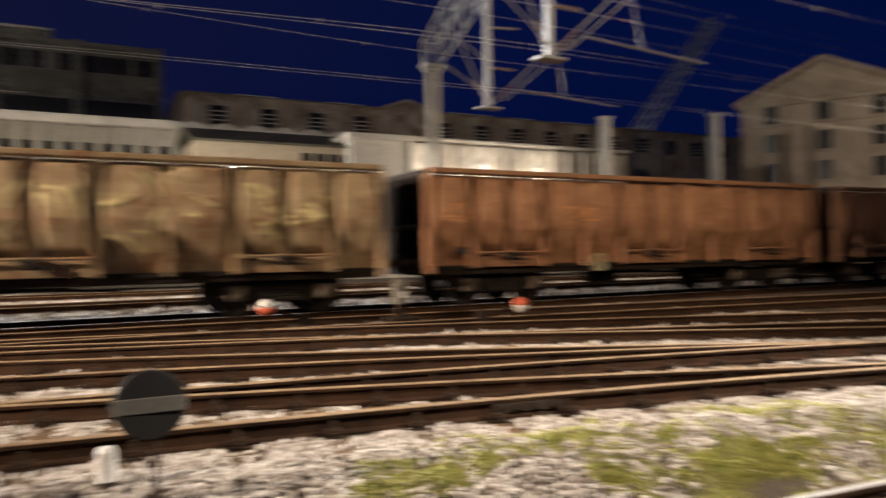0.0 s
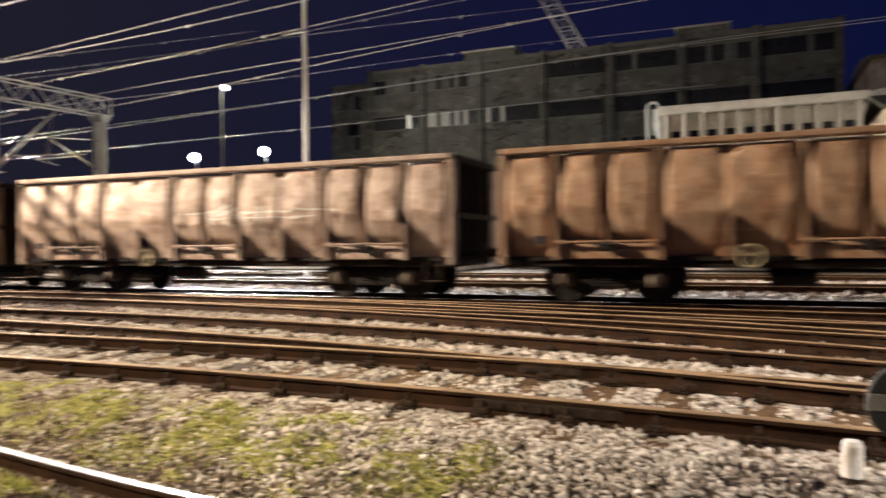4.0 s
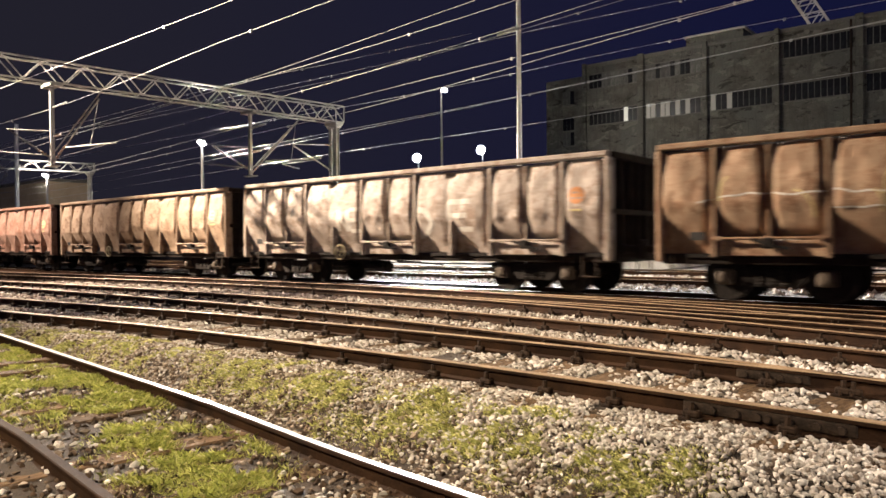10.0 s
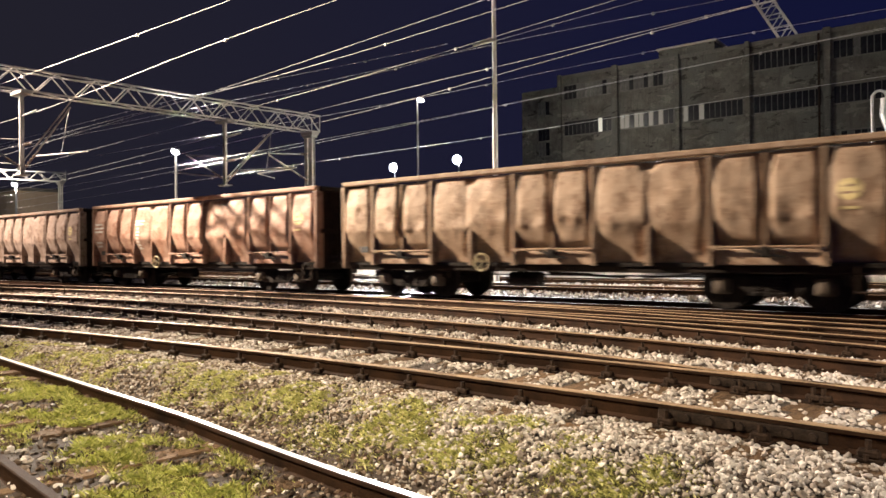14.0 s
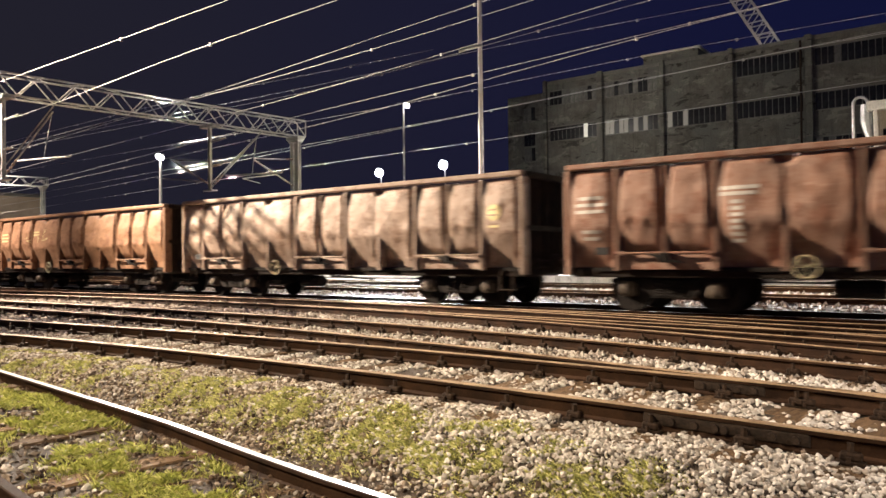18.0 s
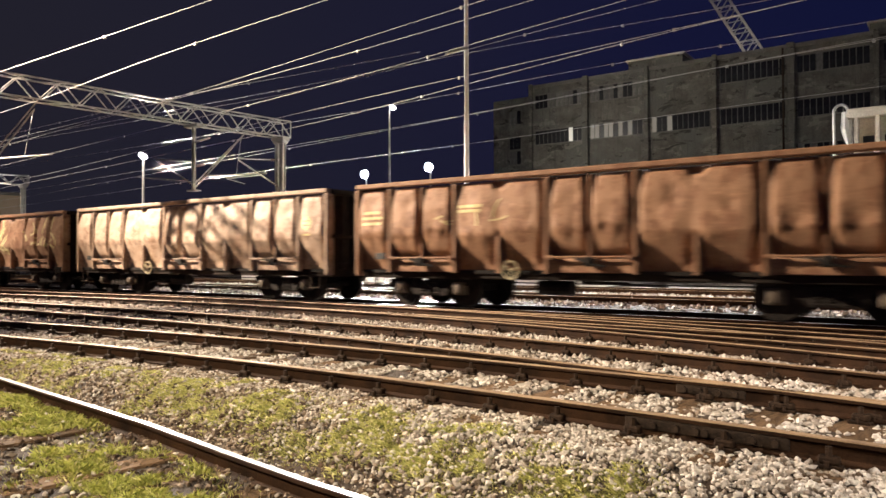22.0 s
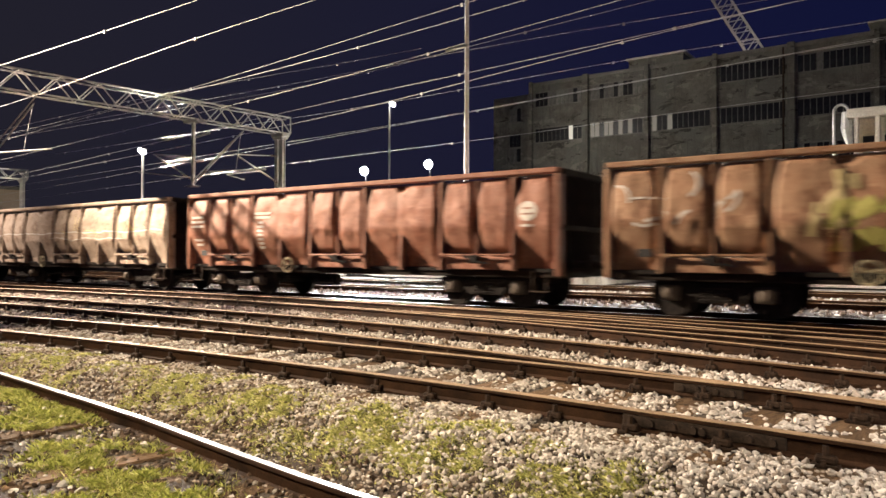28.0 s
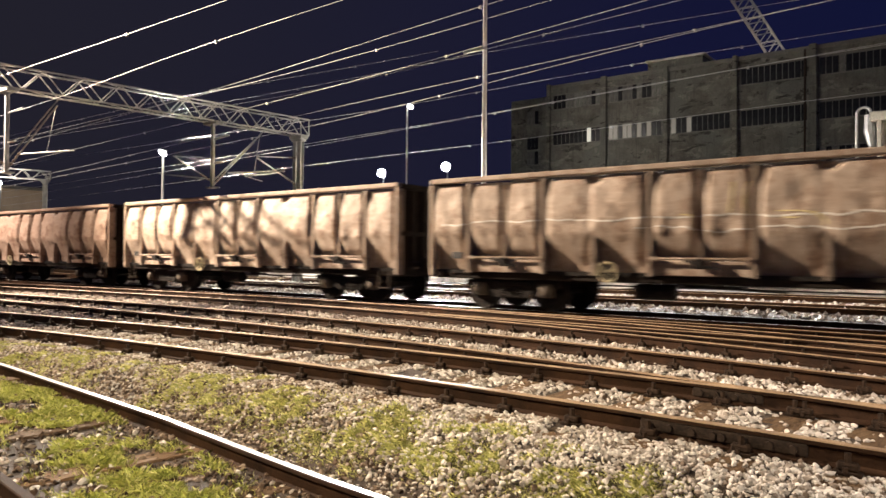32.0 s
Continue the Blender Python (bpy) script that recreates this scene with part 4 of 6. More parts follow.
def wagon(number, paint, trim, dark, label):
    t = thing("freight_wagon", label, "freight wagon", "wagons of the freight train")
    rnd = random.Random(100 + number)

    def put(name, me, mat=None, m=None, parent=None, note=""):
        ob = part(name, me, None, parent or t, note, at=m)
        if mat:
            ob.material_slots[0].link = "OBJECT"
            ob.material_slots[0].material = mat
        return ob

    flip, skin = pose(BODY, WIDTH, 0, 0, 0, 180), []
    for side in (pose(0, 0, 0), flip):
        x = 0.0
        for i, (kind, wd) in enumerate(BAYS):
            seed, me = rnd.choice(PANELS[kind])
            put("side_panel", me, paint, side @ pose(x, 0, 0))
            if side is not flip:
                skin.append((x, wd, seed, kind == "door"))
            if i:
                if kind == "door" and BAYS[i - 1][0] == "door":
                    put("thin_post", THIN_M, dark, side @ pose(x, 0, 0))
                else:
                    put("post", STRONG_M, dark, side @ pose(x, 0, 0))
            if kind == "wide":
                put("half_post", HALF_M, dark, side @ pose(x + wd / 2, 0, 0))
            if kind == "door" and BAYS[i - 1][0] != "door":
                put("door_flap", FLAP_M, paint, side @ pose(x, 0, 0))
                put("locking_bar", LOCK_M, trim, side @ pose(x, 0, 0))
                put("door_lever", LEVER_M, None, side @ pose(x, 0, 0))
            x += wd
        put("top_rail", TOP_M, trim, side)
        put("sill", SILL_M, SILL_DARK, side)
        put("handwheel", HANDWHEEL_M, HANDWHEEL_PAINT, side @ pose(4.6, -0.05, 0.93))
        put("label_plate", PLATE_M, None, side @ pose(0.62, -0.03, 1.18), note="small black label plate")
        for xx in (0.25, BODY - 0.6):
            put("step", STEP_M, None, side @ pose(xx, 0.02, 0))
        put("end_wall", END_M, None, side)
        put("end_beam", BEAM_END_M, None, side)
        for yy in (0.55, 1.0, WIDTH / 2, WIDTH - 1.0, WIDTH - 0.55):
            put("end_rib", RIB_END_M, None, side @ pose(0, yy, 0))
        put("end_top_rail", ENDTOP_M, END_SHADE, side)
        put("corner_post", CORNER_M, trim, side)
        # shade of the end bulge is in this corner post's darker paint
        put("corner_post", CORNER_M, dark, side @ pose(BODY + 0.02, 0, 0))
        put("screw_coupling", COUPLER_M, None, side @ pose(BODY + 0.05, WIDTH / 2, 0.98) if side is not flip else side @ pose(BODY + 0.05, WIDTH / 2, 0.98))
        for yy in (WIDTH / 2 - 0.875, WIDTH / 2 + 0.875):
            put("buffer", BUFFER_M, None, side @ pose(BODY + 0.08, yy, 1.0))
    put("floor", FLOOR_M)
    put("underframe", UNDER_M)
    put("brake_cylinder", BRAKE_M)
    put("brake_rod", ROD_M)
    for bx in (2.05, BODY - 2.05):
        b = put("bogie", BOGIE_M, None, pose(bx, WIDTH / 2, 0))
        for wx in (-0.9, 0.9):
            axle = put("wheelset", AXLE_M, None, pose(bx + wx, WIDTH / 2, 0.46))
            WHEELSETS.append((axle, bx + wx))
            for s in (-1, 1):
                put("wheel", WHEEL_M, None, pose(0, 0.75 * s, 0, 0, 0, 0 if s < 0 else 180), axle)
                put("axle_box", BOX_M, None, pose(wx, 1.0 * s, 0.47, 0, 0, 0 if s < 0 else 180), b)
        for s in (-1, 1):
            for q in (-0.22, 0.0, 0.22):
                put("spring", SPRING_M, None, pose(q, 1.0 * s, 0.33), b)
    return t, skin

# ---- masts, gantries, lamps and wires ----
ROW_Y = 22.6


def lattice(g, p0, p1, w, h, bays, chord=0.055, web=0.036):
    """A box lattice girder from p0 to p1, w wide and h deep."""
    p0, p1 = Vector(p0), Vector(p1)
    d = (p1 - p0).normalized()
    side = d.cross(Vector((0, 0, 1)))
    side = side.normalized() if side.length > 1e-3 else Vector((1, 0, 0))
    up = side.cross(d)
    at = lambda i, a, b: p0 + (p1 - p0) * (i / bays) + side * (a * w / 2) + up * (b * h / 2)
    for a in (-1, 1):
        for b in (-1, 1):
            g.bar(at(0, a, b), at(bays, a, b), chord, chord)
    for i in range(bays):
        for a in (-1, 1):
            g.bar(at(i, a, -1), at(i + 0.5, a, 1), web, web)
            g.bar(at(i + 0.5, a, 1), at(i + 1, a, -1), web, web)
        for b in (-1, 1):
            s = 1 if i % 2 else -1
            g.bar(at(i, -s, b), at(i + 1, s, b), web * 0.8, web * 0.8)
    for i in (0, bays):
        for b in (-1, 1):
            g.bar(at(i, -1, b), at(i, 1, b), web, web)
        for a in (-1, 1):
            g.bar(at(i, a, -1), at(i, a, 1), web, web)
    return g


def insulator(g, p0, p1, n=4, r=0.055):
    p0, p1 = Vector(p0), Vector(p1)
    ln = (p1 - p0).length
    prof = []
    for k in range(n):
        a = ln * k / n
        prof += [(a, r * 0.45), (a + ln / n * 0.4, r), (a + ln / n * 0.6, r * 0.45)]
    return g.lathe(p0, p1 - p0, prof + [(ln, r * 0.45)], 8)


def cantilever(parent, x, y, z, side):
    """A hinged bracket with stay, tube and registration arm over a track; side: +1 towards the camera is -y."""
    g = Geo().tube((x, y, z), (x, y - side * 2.3, z + 1.0), 0.032, n=6)
    g.tube((x, y, z + 1.25), (x, y - side * 2.3, z + 1.05), 0.022, n=6)
    g.tube((x, y - side * 1.1, z + 0.45), (x, y - side * 2.9, z + 0.12), 0.022, n=6)
    g.tube((x, y - side * 2.9, z + 0.12), (x + 0.05, y - side * 2.0, z - 0.02), 0.014, n=5)
    part("cantilever_arm", g, GALV, parent)
    part("insulator", insulator(Geo(), (x, y - side * 0.08, z + 0.03), (x, y - side * 0.55, z + 0.24)), INSULATOR, parent)
    part("insulator", insulator(Geo(), (x, y - side * 0.08, z + 1.245), (x, y - side * 0.5, z + 1.21)), INSULATOR, parent)


def hanger(parent, x, y, z1, z0):
    """A steel drop post under a gantry with a foot plate and insulated arms."""
    g = Geo().box(x - 0.065, x + 0.065, y - 0.065, y + 0.065, z0, z1, 0.01)
    g.box(x - 0.30, x + 0.30, y - 0.16, y + 0.16, z0 - 0.05, z0, 0.01)
    g.box(x - 0.45, x + 0.45, y - 0.18, y + 0.18, z1 - 0.08, z1 + 0.04, 0.01)
    part("drop_post", g, DULL_STEEL, parent)
    a = Geo().tube((x - 0.1, y, z0 + 0.25), (x - 1.3, y - 0.9, z0 + 1.25), 0.028, n=6)
    a.tube((x - 0.1, y, z0 + 1.2), (x - 1.4, y - 0.95, z0 + 1.3), 0.022, n=6)
    a.tube((x - 0.2, y - 0.1, z0 + 0.35), (x - 1.9, y - 1.3, z0 + 0.55), 0.022, n=6)
    a.tube((x + 0.1, y, z0 + 1.0), (x + 0.75, y, z0 + 1.0), 0.03, n=6)
    part("cantilever_arm", a, DULL_STEEL, parent)
    b = Geo().tube((x + 0.1, y, z0 + 0.10), (x + 2.5, y + 0.5, z0 + 2.05), 0.030, n=6)
    b.tube((x + 0.3, y - 0.25, z0 + 0.15), (x + 3.0, y + 0.3, z0 + 2.15), 0.024, n=6)
    b.tube((x + 0.9, y + 0.1, z0 + 0.55), (x + 4.3, y + 0.2, z0 + 0.40), 0.024, n=6)
    b.tube((x + 2.4, y + 0.5, z0 + 1.95), (x + 2.5, y + 0.2, z0 + 0.48), 0.012, n=5)
    b.tube((x + 0.1, y, z0 + 2.0), (x + 0.95, y + 0.1, z0 + 2.1), 0.035, n=6)
    part("cantilever_arm", b, DULL_STEEL, parent)
    part("insulator", insulator(Geo(), (x + 0.25, y + 0.03, z0 + 0.22), (x + 0.75, y + 0.13, z0 + 0.63)), INSULATOR, parent)
    part("insulator", insulator(Geo(), (x - 0.15, y - 0.04, z0 + 0.30), (x - 0.50, y - 0.30, z0 + 0.58)), INSULATOR, parent)
    part("insulator", insulator(Geo(), (x + 0.2, y, z0 + 1.0), (x + 0.7, y, z0 + 1.0)), INSULATOR, parent)


def gantry(label, foot, far, drops, z_low, depth=0.75, legs=True, wid=0.62, bays=22):
    t = thing("overhead_line_gantry", label, "gantry", "gantries over the yard")
    x, y = foot
    top = z_low
    for dx in (-0.17, 0.17):
        c = Geo()
        for q in (-0.06, 0.06):
            c.box(x + dx - 0.085, x + dx + 0.085, y + q * 1.5 - 0.012, y + q * 1.5 + 0.012, -0.1, top, 0.0)
        c.box(x + dx - 0.012, x + dx + 0.012, y - 0.08, y + 0.08, -0.1, top, 0.0)
        part("column", c, GALV, t)
    p = Geo().box(x - 0.40, x + 0.40, y - 0.22, y + 0.22, top - 0.12, top + 0.02, 0.02)
    p.box(x - 0.34, x + 0.34, y - 0.18, y + 0.18, top - 0.24, top - 0.12, 0.03)
    part("cap_plate", p, GALV, t)
    b = Geo().box(x - 0.5, x + 0.5, y - 0.4, y + 0.4, -0.4, 0.12, 0.04)
    part("footing", b, CONCRETE_TRIM, t)
    d = Vector((far[0] - x, far[1] - y, 0)).normalized()
    tr = lattice(Geo(), Vector((x, y, top + depth / 2 + 0.04)) - d * 0.35, (far[0], far[1], top + depth / 2 + 0.04), wid, depth, bays)
    part("truss", tr, GALV, t, "grey lattice truss")
    fx, fy = far
    for dx in (-0.17, 0.17):
        part("column", Geo().box(fx + dx - 0.085, fx + dx + 0.085, fy - 0.09, fy + 0.09, -0.5, top, 0.01), GALV, t)
    for s, ln in drops:
        px, py = x + (fx - x) * s, y + (fy - y) * s
        hanger(t, px, py, top, top - ln)
    return t


g1 = gantry("galvanised lattice gantry on twin columns behind the freight train", (-25.45, ROW_Y), (-28.2, -6.4), ((0.150, 2.7), (0.415, 2.8)), 6.86, 0.75)
cantilever(g1, -25.45, ROW_Y - 0.1, 4.6, 1)
g2 = gantry("tall lattice gantry with drop posts over the eastern yard", (11.75, ROW_Y), (2.8, -7.4), ((0.25, 3.1), (0.395, 3.1)), 7.98, 0.85)
gantry("distant lattice gantry over the western yard", (-64.0, 28.5), (-70.8, -0.5), ((0.25, 2.6),), 7.6, 0.75)


def mast(label, x, y, top, r0=0.13, r1=0.09, clamp=0.0):
    t = thing("catenary_mast", label, "mast", "masts beside the tracks")
    part("pole", Geo().lathe((x, y, -0.2), (0, 0, 1), [(0, r0), (3.4, r0), (3.5, r0 * 0.86), (6.6, r0 * 0.84), (6.7, r1), (top + 0.2, r1 * 0.85)], 14), MAST_PALE, t, smooth=False)
    part("footing", Geo().box(x - 0.35, x + 0.35, y - 0.35, y + 0.35, -0.4, 0.08, 0.03), CONCRETE_TRIM, t)
    if clamp:
        c = Geo().box(x - 0.55, x + 0.14, y - 0.16, y - 0.02, clamp - 0.05, clamp + 0.05, 0.01)
        c.tube((x - 0.5, y - 0.1, clamp), (x - 0.9, y - 0.1, clamp - 0.05), 0.045, n=8)
        part("wire_clamp", c, GALV, t)
    return t


mast("slender pale steel mast that carries wires behind the train", -15.07, ROW_Y, 14.5, 0.118, 0.088, clamp=9.2)
mast("distant pale mast beside the main track", -63.8, ROW_Y, 11.1, 0.2, 0.15)


def lamp_post(label, x, y, top, arm, watts, colour, mat, aim, cone=84, group="yard lamps"):
    t = thing("lamp_post", label, "lamp post", group)
    part("pole", Geo().lathe((x, y, -0.1), (0, 0, 1), [(0, 0.13), (top * 0.3, 0.12), (top * 0.32, 0.095), (top + 0.1, 0.07)], 12), GALV, t)
    part("footing", Geo().box(x - 0.4, x + 0.4, y - 0.4, y + 0.4, -0.4, 0.10, 0.03), CONCRETE_TRIM, t)
    h = Geo().tube((x, y, top), (x + arm * 0.5, y - 0.2, top + 0.06), 0.04, n=6)
    h.box(x + min(arm * 0.4, arm), x + max(arm * 0.4, arm), y - 0.42, y - 0.02, top - 0.02, top + 0.14, 0.04)
    part("lamp_head", h, GALV, t)
    c = x + arm * 0.72
    part("lens", Geo().lathe((c, y - 0.22, top + 0.02), (0, -0.6, -1), [(0, 0.16), (0.05, 0.25), (0.12, 0.23), (0.18, 0.13), (0.21, 0.02)], 16), mat, t, "glowing white lens")
    spot("lamp_light", (c, y - 0.5, top - 0.1), aim, watts, colour, cone, 0.6, 0.2)
    return t


lamp_post("tall yard lamp post with a glowing white head", -37.6, 45.0, 13.6, 0.75, 120000, COOL, LAMP_GLOW, (-15.5, 22.5, 11.5), 46)
lamp_post("yard lamp post with a glowing white head near the gantry", -38.9, 24.0, 7.35, 0.5, 80000, (1.0, 0.93, 0.82), LAMP_GLOW, (-18.0, 24.0, 5.0))
lamp_post("distant yard lamp post before a pale building", -61.5, 24.0, 6.9, 0.5, 11000, WHITE, LAMP_GLOW, (-88.0, 37.0, 4.0))


def floodlight(label, x, y, z, watts):
    t = thing("floodlight", label, "floodlight", "floodlights of the yard")
    part("pole", Geo().lathe((x, y, -0.1), (0, 0, 1), [(0, 0.15), (z, 0.09)], 10), GALV, t)
    h = Geo().box(x - 0.38, x + 0.38, y - 0.30, y + 0.05, z - 0.30, z + 0.30, 0.05)
    part("housing", h, BLACK, t)
    part("lens", Geo().lathe((x, y - 0.30, z), (0.45, -1, -0.1), [(0, 0.25), (0.05, 0.46), (0.14, 0.43), (0.22, 0.25), (0.26, 0.02)], 20), FLOOD_GLOW, t, "glowing blue-white lens")
    spot("flood_light", (x + 0.6, y - 1.4, z), (-18.5, 29.5, 0.0), watts, (0.97, 0.98, 1.0), 22, 0.6, 0.3)


# the tall lamp throws most of its light down on the apron, the rest on the factory front
spot("lamp_light", (-36.6, 44.0, 13.2), (-12.0, 66.0, 9.0), 8000, (1.0, 0.90, 0.78), 110, 0.8, 0.3)
spot("lamp_light", (-36.6, 44.0, 13.2), (-15.5, 25.5, 0.0), 90000, (1.0, 0.92, 0.80), 42, 0.7, 0.3)
floodlight("blue-white floodlight on a pole behind the train", -53.5, 60.0, 10.7, 620000)
floodlight("smaller blue-white floodlight on a pole behind the train", -44.6, 60.0, 10.8, 360000)

# wires: offset from the camera's side, then knots of place and height along the yard
WIRES = [
    (9.56, ((-70, 7.0), (-24.2, 6.83), (-16.5, 6.80), (10, 6.9), (60, 7.1))),
    (11.22, ((-70, 6.6), (-25.8, 6.30), (-21.3, 6.60), (-14.8, 6.87), (10, 7.2), (60, 7.0))),
    (16.62, ((-60, 6.4), (-24.3, 7.58), (-16.5, 8.0), (-10.9, 8.37), (11, 9.2), (60, 8.4))),
    (16.44, ((-60, 7.0), (-23.4, 7.48), (-16.4, 7.60), (-9.3, 7.95), (11, 8.8), (60, 8.0))),
    (20.4, ((-72, 8.8), (-50.8, 9.05), (-31.8, 9.13), (-15.6, 8.66))),
    (22.3, ((-72, 9.7), (-56.5, 9.49), (-23.6, 8.97), (-15.0, 9.0), (-5.6, 8.74), (11, 8.3), (60, 8.6))),
    (20.71, ((-72, 9.2), (-52.4, 8.67), (-20.6, 8.2), (-7.7, 8.81), (11, 9.4), (60, 8.8))),
    (17.22, ((-72, 5.5), (-43.6, 6.19), (-21.0, 6.91), (-11.2, 7.4), (-7.2, 7.72), (11, 8.6), (60, 8.0))),
    (18.89, ((-72, 5.4), (-41.8, 5.78), (-18.8, 6.88), (-7.6, 7.2), (-4.7, 7.36), (11, 7.8), (60, 7.6))),
    (18.71, ((-72, 5.2), (-47.4, 5.32), (-18.7, 6.27), (-13.9, 6.6), (-7.5, 7.15), (11, 7.9), (60, 7.6))),
    (23.94, ((-72, 6.0), (-53.2, 6.20), (-23.9, 6.83), (-16.5, 7.0), (-7.7, 7.38), (-2.0, 7.5), (20, 7.7), (60, 7.5))),
    (24.2, ((-72, 5.5), (-53.8, 5.77), (-24.1, 6.79), (-15.6, 7.10), (-6.2, 7.45), (-2.0, 7.65), (20, 7.9), (60, 7.6))),
    (25.87, ((-72, 5.3), (-65.6, 5.32), (-25.8, 6.14), (-17.9, 6.2), (-4.7, 6.53), (-1.0, 6.55))),
    (24.19, ((-72, 8.2), (-32.7, 8.0), (-20.4, 7.96), (-9.5, 8.2), (-1.0, 8.1))),
]
for wi, (wy, knots) in enumerate(WIRES):
    t = thing("overhead_wire", "taut overhead line wire strung along the tracks", "wire", "overhead wires of the yard", kind="structure")
    x0, x1 = knots[0][0], knots[-1][0]
    pts = []
    for k in range(97):
        x = x0 + (x1 - x0) * k / 96
        z = sum(steps(x + d, knots) for d in (-4, -2, 0, 2, 4)) / 5
        pts.append((x, wy, z))
    gauge_w = 0.007 if wy < 12 else 0.0080
    ring = [(math.cos(2 * math.pi * i / 5) * gauge_w, math.sin(2 * math.pi * i / 5) * gauge_w) for i in range(5)]
    part("wire", Geo().sweep(pts, ring), WIRE, t)
    c = Geo()
    rw = random.Random(wi)
    k = rw.randint(6, 12)
    while k < 92:
        x, y, z = pts[k]
        c.box(x - 0.04, x + 0.04, y - 0.025, y + 0.025, z - 0.06, z + 0.03, 0.008)
        k += rw.randint(5, 12)
    part("dropper_clip", c, GALV, t)

# ---- buildings beyond the yard ----
F = 66.0
fac = thing("factory_building", "long weathered grey concrete factory block with strip windows", "building")
BAY_X = [-35.9, -29.8, -23.6, -17.4, -11.2, -5.0, 0.9, 7.2]
ROOF = 18.9
part("wall", Geo().box(-35.9, 7.2, F, F + 22, 0, ROOF, 0.0), CONCRETE, fac)
part("stair_tower", Geo().box(-40.9, -35.95, F + 0.6, F + 18, 0, 18.35, 0.0), CONCRETE, fac)
part("parapet", Geo().box(-35.95, 7.25, F - 0.12, F + 0.3, ROOF, ROOF + 0.35, 0.03), CONCRETE_TRIM, fac)
for x0, x1, h in ((-25.6, -20.4, 1.25), (-5.5, -1.2, 1.1)):
    part("roof_house", Geo().box(x0, x1, F + 0.5, F + 6, ROOF, ROOF + h, 0.04), CONCRETE, fac)
    part("roof_house_slab", Geo().box(x0 - 0.2, x1 + 0.2, F + 0.3, F + 6.2, ROOF + h, ROOF + h + 0.16, 0.03), PALE_WALL, fac)
for i, x in enumerate(BAY_X):
    w = 0.30 if i in (1, 4, 6) else 0.20
    part("pilaster", Geo().box(x - w, x + w, F - 0.34, F - 0.003, 0, ROOF + 0.45, 0.04), CONCRETE, fac)
PANE_M = Geo().box(-0.20, 0.20, -0.03, 0.03, -0.68, 0.68, 0.0).mesh("pane", WINDOW_DARK)
rw = random.Random(5)
for row, zc in enumerate((17.45, 13.75, 10.05, 6.35)):
    for i in range(4 if row > 1 else 0, len(BAY_X) - 1):
        if row == 0 and i == 2:
            continue
        a, b = BAY_X[i] + 0.45, BAY_X[i + 1] - 0.45
        n = int((b - a) / 0.47)
        win = part("window", Geo().box(a, b, F - 0.06, F + 0.10, zc - 0.80, zc - 0.70, 0.01).box(a, b, F - 0.06, F + 0.10, zc + 0.70, zc + 0.80, 0.01), CONCRETE_TRIM, fac)
        for k in range(n):
            x = a + (b - a) * (k + 0.5) / n
            p = part("pane", PANE_M, None, win, at=pose(x, F - 0.012, zc))
            m = WINDOW_DARK if row == 1 or rw.random() < 0.9 else WINDOW_PALE
            if row == 0 and i in (0, 1) and rw.random() < 0.7:
                m = WINDOW_PALE
            if row == 1 and i == 1 and k in (0, 1, 3, 4, 6, 8):
                m = WINDOW_DIM
            if row == 1 and i == 0 and k == 8:
                m = WINDOW_LIT
            if row == 1 and i == 2 and k in (0, 3):
                m = WINDOW_DIM
            p.material_slots[0].link = "OBJECT"
            p.material_slots[0].material = m
for zc in (16.3, 13.6, 12.0):
    w = part("window", Geo().box(-38.9, -37.5, F + 0.54, F + 0.62, zc - 0.1 - 0.75, zc - 0.75, 0.01), CONCRETE_TRIM, fac)
    for k in range(3):
        p = part("pane", PANE_M, None, w, at=pose(-38.65 + 0.45 * k, F + 0.57, zc))
        p.material_slots[0].link = "OBJECT"
        p.material_slots[0].material = WINDOW_DARK if zc == 13.6 or k == 2 else WINDOW_PALE
GREEN_PANEL = surface("green_painted_panel", (0.10, 0.19, 0.14), (0.20, 0.32, 0.25), 0.8, 0.7, 0, 12, 0.2, stain=(0.07, 0.09, 0.07), stain_scale=0.7)
for i in (4, 5, 6):
    for x0, x1 in ((BAY_X[i] + 0.36, (BAY_X[i] + BAY_X[i + 1]) / 2 - 0.03), ((BAY_X[i] + BAY_X[i + 1]) / 2 + 0.03, BAY_X[i + 1] - 0.36)):
        for z0, z1 in ((6.4 + 0.95, 8.2), (8.24, 9.2)):
            part("spandrel_panel", Geo().box(x0, x1, F - 0.07, F - 0.004, z0, z1, 0.01), GREEN_PANEL, fac, "green painted spandrel panel")
pipe = Geo().tube((-11.75, F - 0.5, 0), (-11.75, F - 0.5, ROOF), 0.09, n=8)
part("downpipe", pipe, IRON, fac)

cr = thing("lattice_crane", "pale lattice crane boom rising behind the factory", "crane")
part("boom", lattice(Geo(), (-14.0, 100, 15.0), (-40.0, 100, 62.0), 1.9, 1.9, 28, 0.22, 0.12), GALV, cr)
part("base", Geo().box(-17, -11, 97, 103, 0, 15.2, 0.3), CONCRETE, cr)
cr = thing("lattice_crane", "distant lattice crane boom over the eastern roofs", "crane")
part("boom", lattice(Geo(), (62.0, 78, 6.0), (88.0, 78, 36.0), 1.8, 1.8, 18, 0.2, 0.12), GALV, cr)
part("base", Geo().box(60, 64, 76, 80, 0, 7, 0.3), CONCRETE, cr)

# lamps added unseen behind the roofs to brighten the crane booms
lamp("added_crane_light", (-22.0, 90.0, 18.0), 9000, WHITE, 0.3)
lamp("added_crane_light", (66.0, 70.0, 8.0), 6000, WHITE, 0.3)

